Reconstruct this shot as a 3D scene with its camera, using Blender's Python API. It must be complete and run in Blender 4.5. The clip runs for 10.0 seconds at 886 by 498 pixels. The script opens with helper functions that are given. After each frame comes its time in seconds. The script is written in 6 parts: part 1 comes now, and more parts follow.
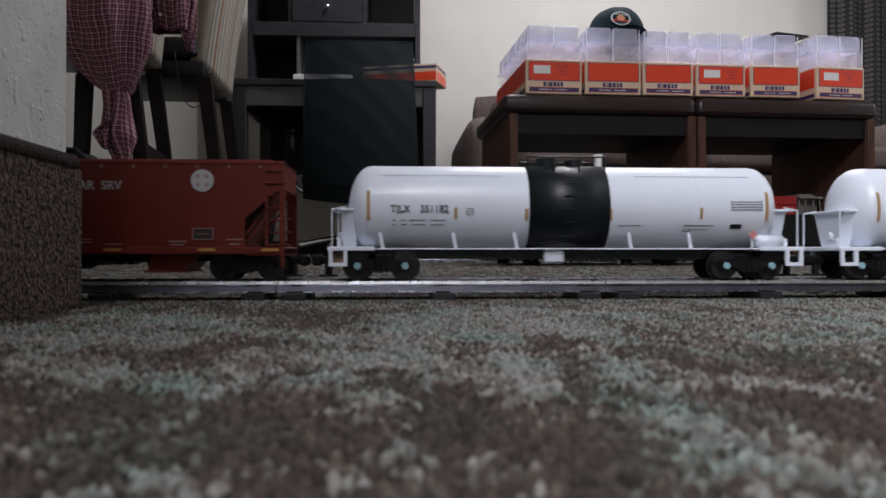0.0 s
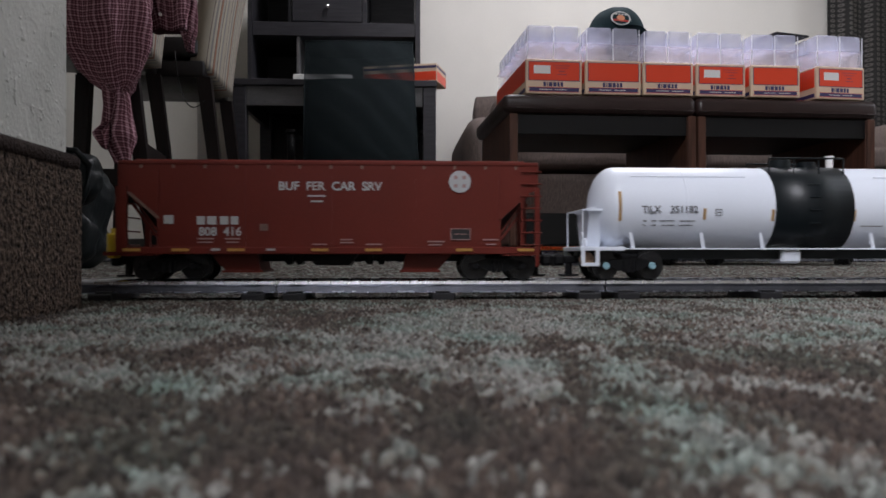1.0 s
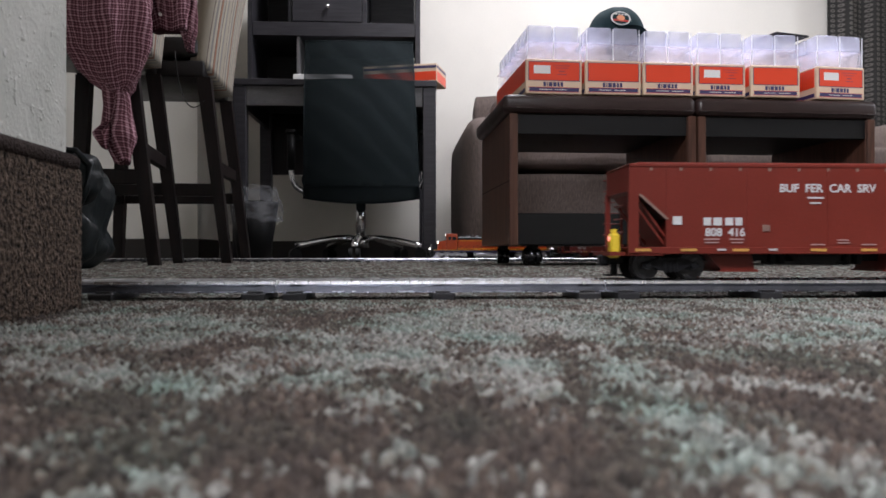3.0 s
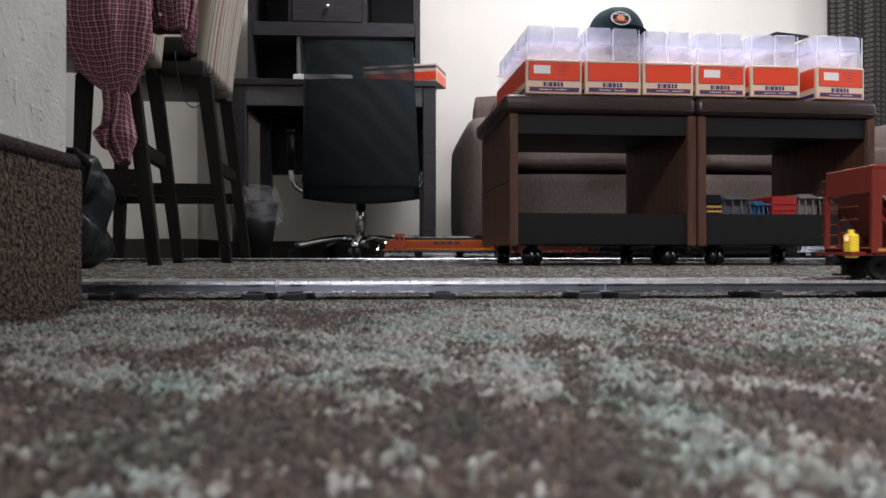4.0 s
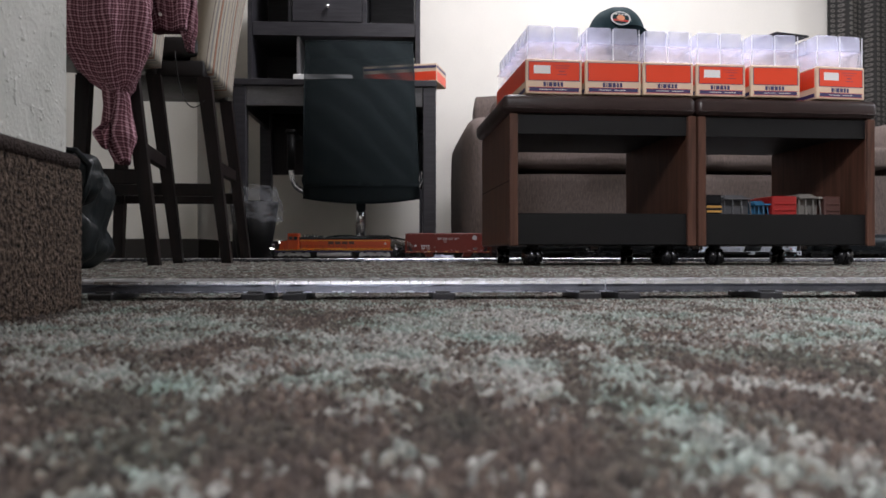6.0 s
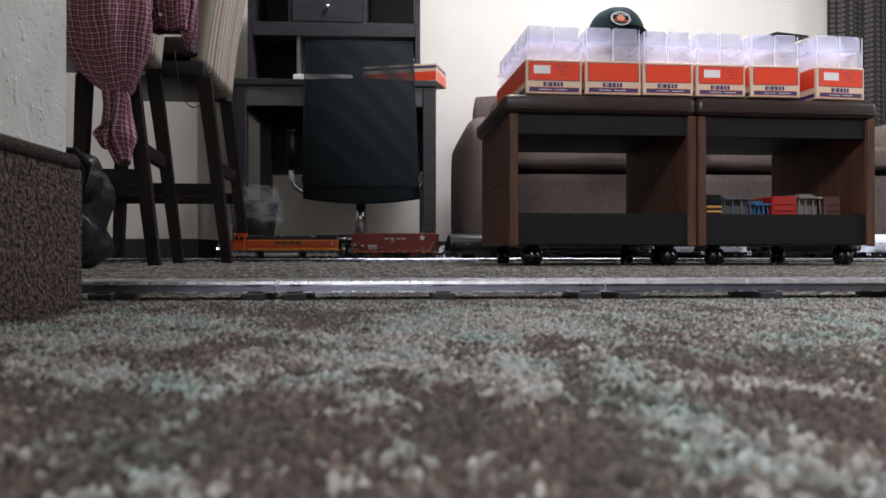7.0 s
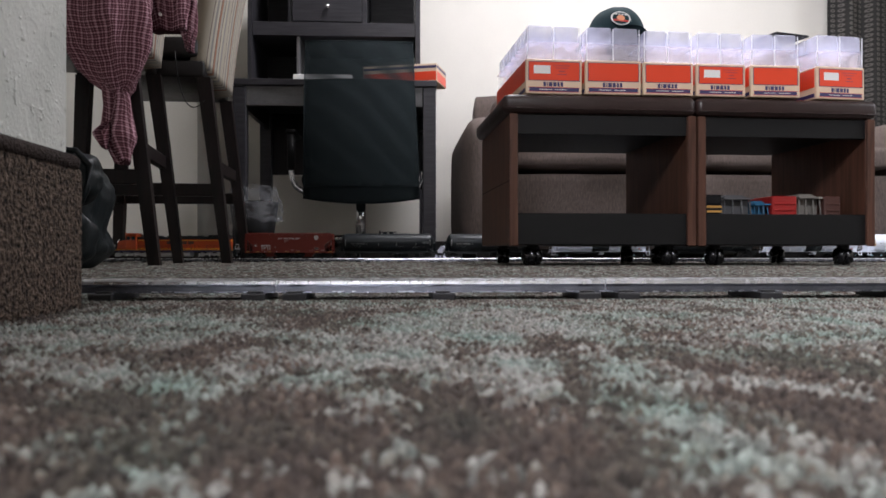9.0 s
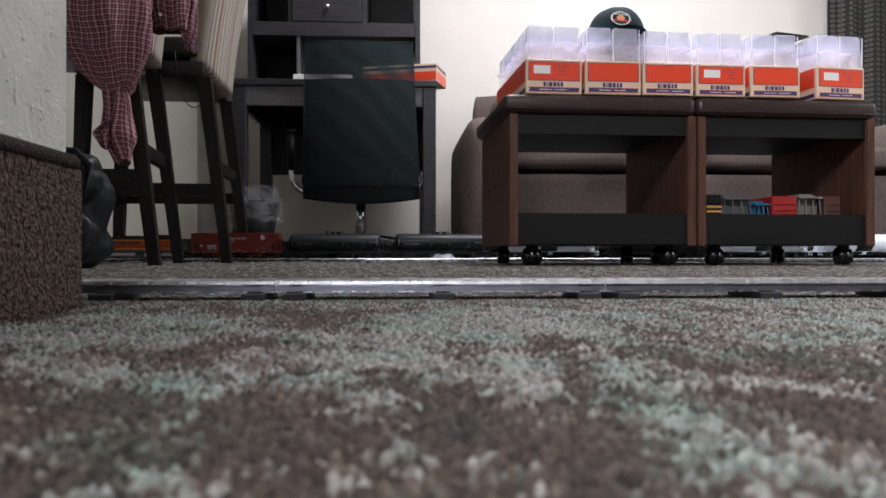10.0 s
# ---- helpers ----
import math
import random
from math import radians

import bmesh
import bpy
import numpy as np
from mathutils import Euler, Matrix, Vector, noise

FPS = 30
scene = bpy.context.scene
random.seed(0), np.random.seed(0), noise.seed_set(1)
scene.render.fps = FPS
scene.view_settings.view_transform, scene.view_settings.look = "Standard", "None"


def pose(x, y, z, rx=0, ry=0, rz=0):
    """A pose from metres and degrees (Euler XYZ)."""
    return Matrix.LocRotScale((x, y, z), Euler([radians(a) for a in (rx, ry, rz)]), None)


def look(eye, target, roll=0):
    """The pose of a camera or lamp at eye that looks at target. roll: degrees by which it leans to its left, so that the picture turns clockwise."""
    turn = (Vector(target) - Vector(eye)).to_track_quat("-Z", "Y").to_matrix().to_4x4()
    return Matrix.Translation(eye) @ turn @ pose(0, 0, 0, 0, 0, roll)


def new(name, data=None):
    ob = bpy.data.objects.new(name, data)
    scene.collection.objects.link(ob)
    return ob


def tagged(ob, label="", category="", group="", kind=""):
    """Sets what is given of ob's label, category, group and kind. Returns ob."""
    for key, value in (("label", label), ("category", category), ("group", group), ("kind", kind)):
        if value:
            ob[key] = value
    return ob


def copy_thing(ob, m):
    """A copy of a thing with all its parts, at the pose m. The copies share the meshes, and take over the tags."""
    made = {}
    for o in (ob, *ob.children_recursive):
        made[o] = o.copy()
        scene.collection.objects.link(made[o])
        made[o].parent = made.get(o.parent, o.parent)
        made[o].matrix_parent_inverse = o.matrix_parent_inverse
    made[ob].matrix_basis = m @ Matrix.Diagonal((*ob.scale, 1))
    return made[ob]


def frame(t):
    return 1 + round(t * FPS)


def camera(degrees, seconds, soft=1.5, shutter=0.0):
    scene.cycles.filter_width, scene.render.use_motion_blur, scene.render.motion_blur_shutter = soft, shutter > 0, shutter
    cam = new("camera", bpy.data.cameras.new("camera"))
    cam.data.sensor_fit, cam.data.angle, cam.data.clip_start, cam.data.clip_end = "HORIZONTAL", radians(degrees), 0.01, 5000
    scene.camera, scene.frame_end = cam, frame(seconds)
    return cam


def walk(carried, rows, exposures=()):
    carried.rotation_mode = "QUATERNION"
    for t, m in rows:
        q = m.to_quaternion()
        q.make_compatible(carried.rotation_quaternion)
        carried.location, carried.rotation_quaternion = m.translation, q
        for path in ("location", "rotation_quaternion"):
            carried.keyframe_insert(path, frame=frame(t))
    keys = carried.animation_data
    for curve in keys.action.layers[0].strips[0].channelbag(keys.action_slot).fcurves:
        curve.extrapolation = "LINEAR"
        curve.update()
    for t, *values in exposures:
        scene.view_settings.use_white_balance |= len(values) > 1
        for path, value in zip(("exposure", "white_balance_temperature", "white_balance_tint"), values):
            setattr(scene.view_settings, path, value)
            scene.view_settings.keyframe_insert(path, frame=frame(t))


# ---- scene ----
YAW = 3.0
EYE = (0.0, 0.0, 0.0353)
cam = camera(60, 10.0, soft=1.5, shutter=0.3)
cam.data.dof.use_dof = True
cam.data.dof.focus_distance, cam.data.dof.aperture_fstop = 1.0, 21
aim = look(EYE, (math.sin(radians(YAW)), math.cos(radians(YAW)), EYE[2] + math.tan(radians(0.253))))
walk(cam, [(0.0, aim), (10.0, aim)],
     exposures=[(0.0, -0.66, 6260, 11), (1.0, -0.66, 6260, 11), (1.6, -0.60, 6260, 11), (2.1, -0.36, 6290, 11), (2.6, -0.10, 6260, 11), (3.8, 0.07, 6340, 11), (10.0, 0.07, 6340, 11)])

# ---- light: ceiling lamps of the room, added cool fill from the right ----
world = bpy.data.worlds.new("room_world")
scene.world = world
world.use_nodes = True
wn = world.node_tree.nodes
sky = wn.new("ShaderNodeTexSky")
sky.sky_type, sky.sun_disc = "NISHITA", False
sky.sun_elevation, sky.sun_rotation = radians(40), radians(120)
wn["Background"].inputs["Strength"].default_value = 0.08
world.node_tree.links.new(sky.outputs["Color"], wn["Background"].inputs["Color"])


def area(name, at, target, size, power, color):
    data = bpy.data.lights.new(name, "AREA")
    data.shape, data.size, data.size_y = "RECTANGLE", size[0], size[1]
    data.energy, data.color = power, color
    ob = new(name, data)
    ob.matrix_world = look(at, target)
    return ob


area("ceiling_lamp_back", (0.8, 2.65, 2.38), (0.8, 2.65, 0), (1.3, 0.7), 68, (0.99, 0.96, 1.0))
area("ceiling_lamp_front", (-0.50, -1.45, 2.2), (0.5, 0.8, 0.0), (0.75, 0.6), 122, (0.97, 0.95, 1.0))
# unseen lamp before the solid right wall, added to brighten the right side
area("right_fill", (3.4, 1.6, 1.4), (0.5, 1.7, 0.6), (1.4, 1.2), 26, (0.88, 0.92, 1.0))


# ---- materials ----
def node_mat(name):
    m = bpy.data.materials.new(name)
    m.use_nodes = True
    return m, m.node_tree.nodes, m.node_tree.links, m.node_tree.nodes["Principled BSDF"]


def plain(name, color, rough=0.5, metal=0.0, vary=0.15, scale=60.0, bump=0.1, fine=900.0, coat=0.0, stretch=(1, 1, 1), dist=0.001, spec=0.5):
    """Base colour with blotches at two scales and fine relief."""
    m, n, l, p = node_mat(name)
    tc = n.new("ShaderNodeTexCoord")
    mp = n.new("ShaderNodeMapping")
    mp.inputs["Scale"].default_value = stretch
    l.new(tc.outputs["Object"], mp.inputs["Vector"])
    a = n.new("ShaderNodeTexNoise")
    a.inputs["Scale"].default_value, a.inputs["Detail"].default_value = scale, 4
    b = n.new("ShaderNodeTexNoise")
    b.inputs["Scale"].default_value, b.inputs["Detail"].default_value = fine, 2
    l.new(mp.outputs["Vector"], a.inputs["Vector"])
    l.new(mp.outputs["Vector"], b.inputs["Vector"])
    mx = n.new("ShaderNodeMath")
    mx.operation = "ADD"
    l.new(a.outputs["Fac"], mx.inputs[0])
    l.new(b.outputs["Fac"], mx.inputs[1])
    r = n.new("ShaderNodeMapRange")
    r.inputs["From Min"].default_value, r.inputs["From Max"].default_value = 0.6, 1.4
    r.inputs["To Min"].default_value, r.inputs["To Max"].default_value = 1 - vary, 1 + vary
    l.new(mx.outputs[0], r.inputs["Value"])
    c = n.new("ShaderNodeMix")
    c.data_type, c.blend_type = "RGBA", "MULTIPLY"
    c.inputs["Factor"].default_value = 1.0
    c.inputs["A"].default_value = (*color, 1)
    l.new(r.outputs["Result"], c.inputs["B"])
    l.new(c.outputs["Result"], p.inputs["Base Color"])
    rr = n.new("ShaderNodeMapRange")
    rr.inputs["To Min"].default_value, rr.inputs["To Max"].default_value = max(0.02, rough - 0.1), min(1, rough + 0.1)
    l.new(a.outputs["Fac"], rr.inputs["Value"])
    l.new(rr.outputs["Result"], p.inputs["Roughness"])
    p.inputs["Metallic"].default_value = metal
    p.inputs["Coat Weight"].default_value = coat
    p.inputs["Specular IOR Level"].default_value = spec
    if bump:
        bn = n.new("ShaderNodeBump")
        bn.inputs["Strength"].default_value, bn.inputs["Distance"].default_value = bump, dist
        l.new(b.outputs["Fac"], bn.inputs["Height"])
        l.new(bn.outputs["Normal"], p.inputs["Normal"])
    return m


def wood(name, dark, light, rough=0.4, scale=14.0, stretch=(9, 9, 0.6)):
    m, n, l, p = node_mat(name)
    tc = n.new("ShaderNodeTexCoord")
    mp = n.new("ShaderNodeMapping")
    mp.inputs["Scale"].default_value = stretch
    l.new(tc.outputs["Object"], mp.inputs["Vector"])
    a = n.new("ShaderNodeTexNoise")
    a.inputs["Scale"].default_value, a.inputs["Detail"].default_value, a.inputs["Distortion"].default_value = scale, 8, 0.6
    l.new(mp.outputs["Vector"], a.inputs["Vector"])
    r = n.new("ShaderNodeValToRGB")
    r.color_ramp.elements[0].position, r.color_ramp.elements[1].position = 0.32, 0.68
    r.color_ramp.elements[0].color, r.color_ramp.elements[1].color = (*dark, 1), (*light, 1)
    l.new(a.outputs["Fac"], r.inputs["Fac"])
    l.new(r.outputs["Color"], p.inputs["Base Color"])
    p.inputs["Roughness"].default_value = rough
    p.inputs["Specular IOR Level"].default_value = 0.3
    bn = n.new("ShaderNodeBump")
    bn.inputs["Strength"].default_value, bn.inputs["Distance"].default_value = 0.15, 0.001
    l.new(a.outputs["Fac"], bn.inputs["Height"])
    l.new(bn.outputs["Normal"], p.inputs["Normal"])
    return m


def carpet_mat(tufted):
    """Patterned loop carpet: brown ground, pale beige and teal tufts in drifting streaks."""
    m, n, l, p = node_mat("carpet_tufts" if tufted else "carpet")
    tc = n.new("ShaderNodeTexCoord")

    def noise_tex(scale, stretch, detail, dist=0.0, turn=0.0):
        mp = n.new("ShaderNodeMapping")
        mp.inputs["Scale"].default_value = stretch
        mp.inputs["Rotation"].default_value = (0, 0, turn)
        l.new(tc.outputs["Object"], mp.inputs["Vector"])
        t = n.new("ShaderNodeTexNoise")
        t.inputs["Scale"].default_value, t.inputs["Detail"].default_value, t.inputs["Distortion"].default_value = scale, detail, dist
        l.new(mp.outputs["Vector"], t.inputs["Vector"])
        return t.outputs["Fac"]

    def op(kind, a, b):
        q = n.new("ShaderNodeMath")
        q.operation = kind
        for i, v in enumerate((a, b)):
            if isinstance(v, (int, float)):
                q.inputs[i].default_value = v
            else:
                l.new(v, q.inputs[i])
        return q.outputs[0]
    big = noise_tex(9, (1.0, 0.7, 1), 1, 0.3, 0.25)
    streak = noise_tex(42, (1.15, 0.30, 1), 2, 0.35, 0.1)
    jag = noise_tex(190, (1, 0.6, 1), 3)
    if tufted:
        rnd = n.new("ShaderNodeNewGeometry").outputs["Random Per Island"]
    else:
        v = n.new("ShaderNodeTexVoronoi")
        v.inputs["Scale"].default_value = 420
        l.new(tc.outputs["Object"], v.inputs["Vector"])
        sep = n.new("ShaderNodeSeparateColor")
        l.new(v.outputs["Color"], sep.inputs["Color"])
        rnd = sep.outputs["Red"]
    if tufted:
        weave = n.new("ShaderNodeAttribute")
        weave.attribute_name = "weave"
        tone = op("MULTIPLY", weave.outputs["Fac"], 0.95)
    else:
        tone = 0.50
    total = op("ADD", op("ADD", op("ADD", op("ADD", op("MULTIPLY", big, 0.3), op("MULTIPLY", streak, 1.3)), op("MULTIPLY", jag, 1.15)), op("MULTIPLY", rnd, 0.75)), tone)
    r = n.new("ShaderNodeValToRGB")
    r.color_ramp.elements[0].position, r.color_ramp.elements[0].color = 0.0, (0.048, 0.035, 0.029, 1)
    r.color_ramp.elements[1].position, r.color_ramp.elements[1].color = 1.0, (0.26, 0.26, 0.24, 1)
    for pos, col in ((0.30, (0.064, 0.046, 0.036)), (0.475, (0.098, 0.072, 0.057)), (0.53, (0.155, 0.140, 0.120)), (0.64, (0.208, 0.200, 0.180))):
        e = r.color_ramp.elements.new(pos)
        e.color = (*col, 1)
    mr0 = n.new("ShaderNodeMapRange")
    mr0.inputs["From Min"].default_value, mr0.inputs["From Max"].default_value = 1.52, 3.10
    l.new(total, mr0.inputs["Value"])
    l.new(mr0.outputs["Result"], r.inputs["Fac"])
    teal = n.new("ShaderNodeMix")
    teal.data_type, teal.blend_type = "RGBA", "MULTIPLY"
    teal.inputs["B"].default_value = (0.74, 1.0, 0.95, 1)
    l.new(r.outputs["Color"], teal.inputs["A"])
    mr = n.new("ShaderNodeMapRange")
    mr.inputs["From Min"].default_value, mr.inputs["From Max"].default_value = 0.44, 0.70
    l.new(noise_tex(26, (1, 0.7, 1), 2), mr.inputs["Value"])
    l.new(mr.outputs["Result"], teal.inputs["Factor"])
    fibre = n.new("ShaderNodeMix")
    fibre.data_type, fibre.blend_type = "RGBA", "MULTIPLY"
    fibre.inputs["Factor"].default_value = 1
    l.new(teal.outputs["Result"], fibre.inputs["A"])
    fr = n.new("ShaderNodeMapRange")
    fr.inputs["To Min"].default_value, fr.inputs["To Max"].default_value = 0.55, 1.4
    l.new(noise_tex(1500, (1, 1, 1), 2), fr.inputs["Value"])
    shade = n.new("ShaderNodeMapRange")
    shade.inputs["To Min"].default_value, shade.inputs["To Max"].default_value = 0.45, 1.25
    l.new(op("FRACT", op("MULTIPLY", rnd, 7.31), 0), shade.inputs["Value"])
    l.new(op("MULTIPLY", fr.outputs["Result"], shade.outputs["Result"]), fibre.inputs["B"])
    l.new(fibre.outputs["Result"], p.inputs["Base Color"])
    p.inputs["Roughness"].default_value = 0.95
    bn = n.new("ShaderNodeBump")
    bn.inputs["Strength"].default_value, bn.inputs["Distance"].default_value = 0.7, 0.002 if not tufted else 0.0005
    if tufted:
        l.new(noise_tex(1800, (1, 1, 1), 2), bn.inputs["Height"])
    else:
        l.new(v.outputs["Distance"], bn.inputs["Height"])
        bn.invert = True
    l.new(bn.outputs["Normal"], p.inputs["Normal"])
    return m


def stucco_mat():
    """Rolled plaster paint: flat islands, small pimples and a few scratches."""
    m, n, l, p = node_mat("textured_white_paint")
    tc = n.new("ShaderNodeTexCoord")

    def field(scale, lo, hi, detail=3, distort=0.0):
        t = n.new("ShaderNodeTexNoise")
        t.inputs["Scale"].default_value, t.inputs["Detail"].default_value, t.inputs["Distortion"].default_value = scale, detail, distort
        l.new(tc.outputs["Object"], t.inputs["Vector"])
        r = n.new("ShaderNodeMapRange")
        r.interpolation_type = "SMOOTHSTEP"
        r.inputs["From Min"].default_value, r.inputs["From Max"].default_value = lo, hi
        l.new(t.outputs["Fac"], r.inputs["Value"])
        return r.outputs["Result"]

    def blend(a, b, k):
        q = n.new("ShaderNodeMath")
        q.operation = "MULTIPLY_ADD"
        l.new(b, q.inputs[0])
        q.inputs[1].default_value = k
        l.new(a, q.inputs[2])
        return q.outputs[0]
    pimple = field(130, 0.63, 0.72, 2)
    island = field(55, 0.44, 0.60, 4, 0.8)
    height = blend(blend(pimple, island, 0.22), field(420, 0.3, 0.7), 0.10)
    bn = n.new("ShaderNodeBump")
    bn.inputs["Strength"].default_value, bn.inputs["Distance"].default_value = 0.6, 0.0022
    l.new(height, bn.inputs["Height"])
    l.new(bn.outputs["Normal"], p.inputs["Normal"])
    mix = n.new("ShaderNodeMix")
    mix.data_type = "RGBA"
    mix.inputs["A"].default_value, mix.inputs["B"].default_value = (0.49, 0.50, 0.465, 1), (0.57, 0.575, 0.54, 1)
    l.new(field(24, 0.3, 0.7), mix.inputs["Factor"])
    l.new(mix.outputs["Result"], p.inputs["Base Color"])
    p.inputs["Roughness"].default_value = 0.7
    return m


def stripes_mat():
    """Woven upholstery in cream, grey, brown and rust stripes."""
    m, n, l, p = node_mat("striped_upholstery")
    tc = n.new("ShaderNodeTexCoord")
    sx = n.new("ShaderNodeSeparateXYZ")
    l.new(tc.outputs["Object"], sx.inputs["Vector"])
    k = n.new("ShaderNodeMath")
    k.operation = "MULTIPLY"
    k.inputs[1].default_value = 9.0
    l.new(sx.outputs["Y"], k.inputs[0])
    f = n.new("ShaderNodeMath")
    f.operation = "FRACT"
    l.new(k.outputs[0], f.inputs[0])
    r = n.new("ShaderNodeValToRGB")
    r.color_ramp.interpolation = "CONSTANT"
    cols = ((0.0, (0.46, 0.41, 0.34)), (0.10, (0.10, 0.07, 0.06)), (0.13, (0.50, 0.45, 0.38)), (0.24, (0.25, 0.24, 0.23)), (0.33, (0.48, 0.43, 0.36)),
            (0.43, (0.13, 0.09, 0.07)), (0.46, (0.32, 0.16, 0.10)), (0.55, (0.40, 0.38, 0.34)), (0.66, (0.09, 0.07, 0.06)), (0.69, (0.50, 0.45, 0.37)),
            (0.82, (0.28, 0.27, 0.26)), (0.90, (0.45, 0.40, 0.33)))
    for i, (pos, c) in enumerate(cols):
        e = r.color_ramp.elements[0] if i == 0 else r.color_ramp.elements.new(pos)
        e.position, e.color = pos, (c[0] * 0.62, c[1] * 0.62, c[2] * 0.6, 1)
    l.new(f.outputs[0], r.inputs["Fac"])
    l.new(r.outputs["Color"], p.inputs["Base Color"])
    p.inputs["Roughness"].default_value = 0.9
    w = n.new("ShaderNodeTexNoise")
    w.inputs["Scale"].default_value = 700
    bn = n.new("ShaderNodeBump")
    bn.inputs["Strength"].default_value, bn.inputs["Distance"].default_value = 0.3, 0.001
    l.new(tc.outputs["Object"], w.inputs["Vector"])
    l.new(w.outputs["Fac"], bn.inputs["Height"])
    l.new(bn.outputs["Normal"], p.inputs["Normal"])
    return m


def plaid_mat():
    """Maroon cotton with pale crossing checks, mapped along the cloth."""
    m, n, l, p = node_mat("plaid_cotton")
    tc = n.new("ShaderNodeTexCoord")
    sx = n.new("ShaderNodeSeparateXYZ")
    l.new(tc.outputs["UV"], sx.inputs["Vector"])

    def band(out, freq, lo, hi):
        a = n.new("ShaderNodeMath")
        a.operation = "MULTIPLY"
        a.inputs[1].default_value = freq
        l.new(out, a.inputs[0])
        s = n.new("ShaderNodeMath")
        s.operation = "FRACT"
        l.new(a.outputs[0], s.inputs[0])
        c = n.new("ShaderNodeValToRGB")
        c.color_ramp.elements[0].position, c.color_ramp.elements[0].color = 0.0, (lo, lo, lo, 1)
        c.color_ramp.elements[1].position, c.color_ramp.elements[1].color = 0.80, (hi, hi, hi, 1)
        for pos, val in ((0.30, lo), (0.40, hi), (0.48, lo), (0.62, lo * 0.5)):
            e = c.color_ramp.elements.new(pos)
            e.color = (val, val, val, 1)
        l.new(s.outputs[0], c.inputs["Fac"])
        return c.outputs["Color"]
    u, v = band(sx.outputs["X"], 78, 0.12, 0.85), band(sx.outputs["Y"], 72, 0.12, 0.85)
    add = n.new("ShaderNodeMix")
    add.data_type = "RGBA"
    add.inputs["Factor"].default_value = 0.5
    l.new(u, add.inputs["A"])
    l.new(v, add.inputs["B"])
    r = n.new("ShaderNodeValToRGB")
    r.color_ramp.elements[0].position, r.color_ramp.elements[0].color = 0.05, (0.030, 0.008, 0.013, 1)
    r.color_ramp.elements[1].position, r.color_ramp.elements[1].color = 0.8, (0.42, 0.25, 0.29, 1)
    e = r.color_ramp.elements.new(0.28)
    e.color = (0.105, 0.018, 0.033, 1)
    l.new(add.outputs["Result"], r.inputs["Fac"])
    l.new(r.outputs["Color"], p.inputs["Base Color"])
    p.inputs["Roughness"].default_value = 0.9
    return m


def clear_plastic(name, color=(0.9, 0.9, 0.95), rough=0.12, alpha=0.4):
    m, n, l, p = node_mat(name)
    p.inputs["Base Color"].default_value = (*color, 1)
    p.inputs["Roughness"].default_value = rough
    t = n.new("ShaderNodeTexNoise")
    t.inputs["Scale"].default_value = 25
    tc = n.new("ShaderNodeTexCoord")
    l.new(tc.outputs["Object"], t.inputs["Vector"])
    mr = n.new("ShaderNodeMapRange")
    mr.inputs["To Min"].default_value, mr.inputs["To Max"].default_value = max(0, alpha - 0.15), alpha + 0.15
    l.new(t.outputs["Fac"], mr.inputs["Value"])
    l.new(mr.outputs["Result"], p.inputs["Alpha"])
    return m


def mesh_fabric():
    """Open black mesh cloth: partly see-through, denser in wavy diagonal bands."""
    m, n, l, p = node_mat("mesh_fabric")
    p.inputs["Base Color"].default_value = (0.012, 0.018, 0.020, 1)
    p.inputs["Roughness"].default_value = 0.85
    p.inputs["Specular IOR Level"].default_value = 0.15
    tc = n.new("ShaderNodeTexCoord")
    w = n.new("ShaderNodeTexWave")
    w.bands_direction = "DIAGONAL"
    w.inputs["Scale"].default_value, w.inputs["Distortion"].default_value, w.inputs["Detail"].default_value = 4.5, 3.0, 2
    l.new(tc.outputs["Object"], w.inputs["Vector"])
    g = n.new("ShaderNodeMapRange")
    g.inputs["To Min"].default_value, g.inputs["To Max"].default_value = 0.74, 0.93
    l.new(w.outputs["Fac"], g.inputs["Value"])
    l.new(g.outputs["Result"], p.inputs["Alpha"])
    return m


def glow(name, color, power):
    m, n, l, p = node_mat(name)
    p.inputs["Emission Color"].default_value = (*color, 1)
    p.inputs["Emission Strength"].default_value = power
    return m


CARPET = carpet_mat(False)
TUFTS = carpet_mat(True)
WALLPAINT = plain("cream_wall_paint", (0.74, 0.715, 0.655), 0.85, vary=0.05, scale=6, bump=0.5, fine=160)
STUCCO = stucco_mat()
CEILPAINT = plain("ceiling_paint", (0.8, 0.79, 0.76), 0.9, vary=0.04, scale=8, bump=0.3, fine=200)
BASECARPET = plain("plinth_carpet", (0.086, 0.064, 0.050), 0.95, vary=1.6, scale=240, bump=1.0, fine=430, dist=0.005, spec=0.1)
BINDING = plain("carpet_binding", (0.035, 0.025, 0.022), 0.95, vary=0.8, scale=260, bump=1.0, fine=600, dist=0.003, spec=0.1)
DARKTRIM = plain("dark_baseboard", (0.018, 0.014, 0.013), 0.45, vary=0.2, scale=30)
BLACKWOOD = wood("espresso_wood", (0.008, 0.006, 0.007), (0.018, 0.014, 0.015), 0.35)
GREYWOOD = wood("black_brown_desk_wood", (0.020, 0.0195, 0.023), (0.038, 0.036, 0.041), 0.4, stretch=(0.6, 9, 9))
STOOLWOOD = wood("dark_stool_wood", (0.004, 0.0026, 0.0026), (0.013, 0.0075, 0.0068), 0.45)
WALNUT = wood("walnut_panel", (0.050, 0.022, 0.014), (0.108, 0.048, 0.031), 0.40, 9.0, (7, 7, 0.5))
LEATHER = plain("dark_brown_leather", (0.026, 0.0135, 0.012), 0.34, vary=0.3, scale=18, bump=0.35, fine=380, spec=0.4)
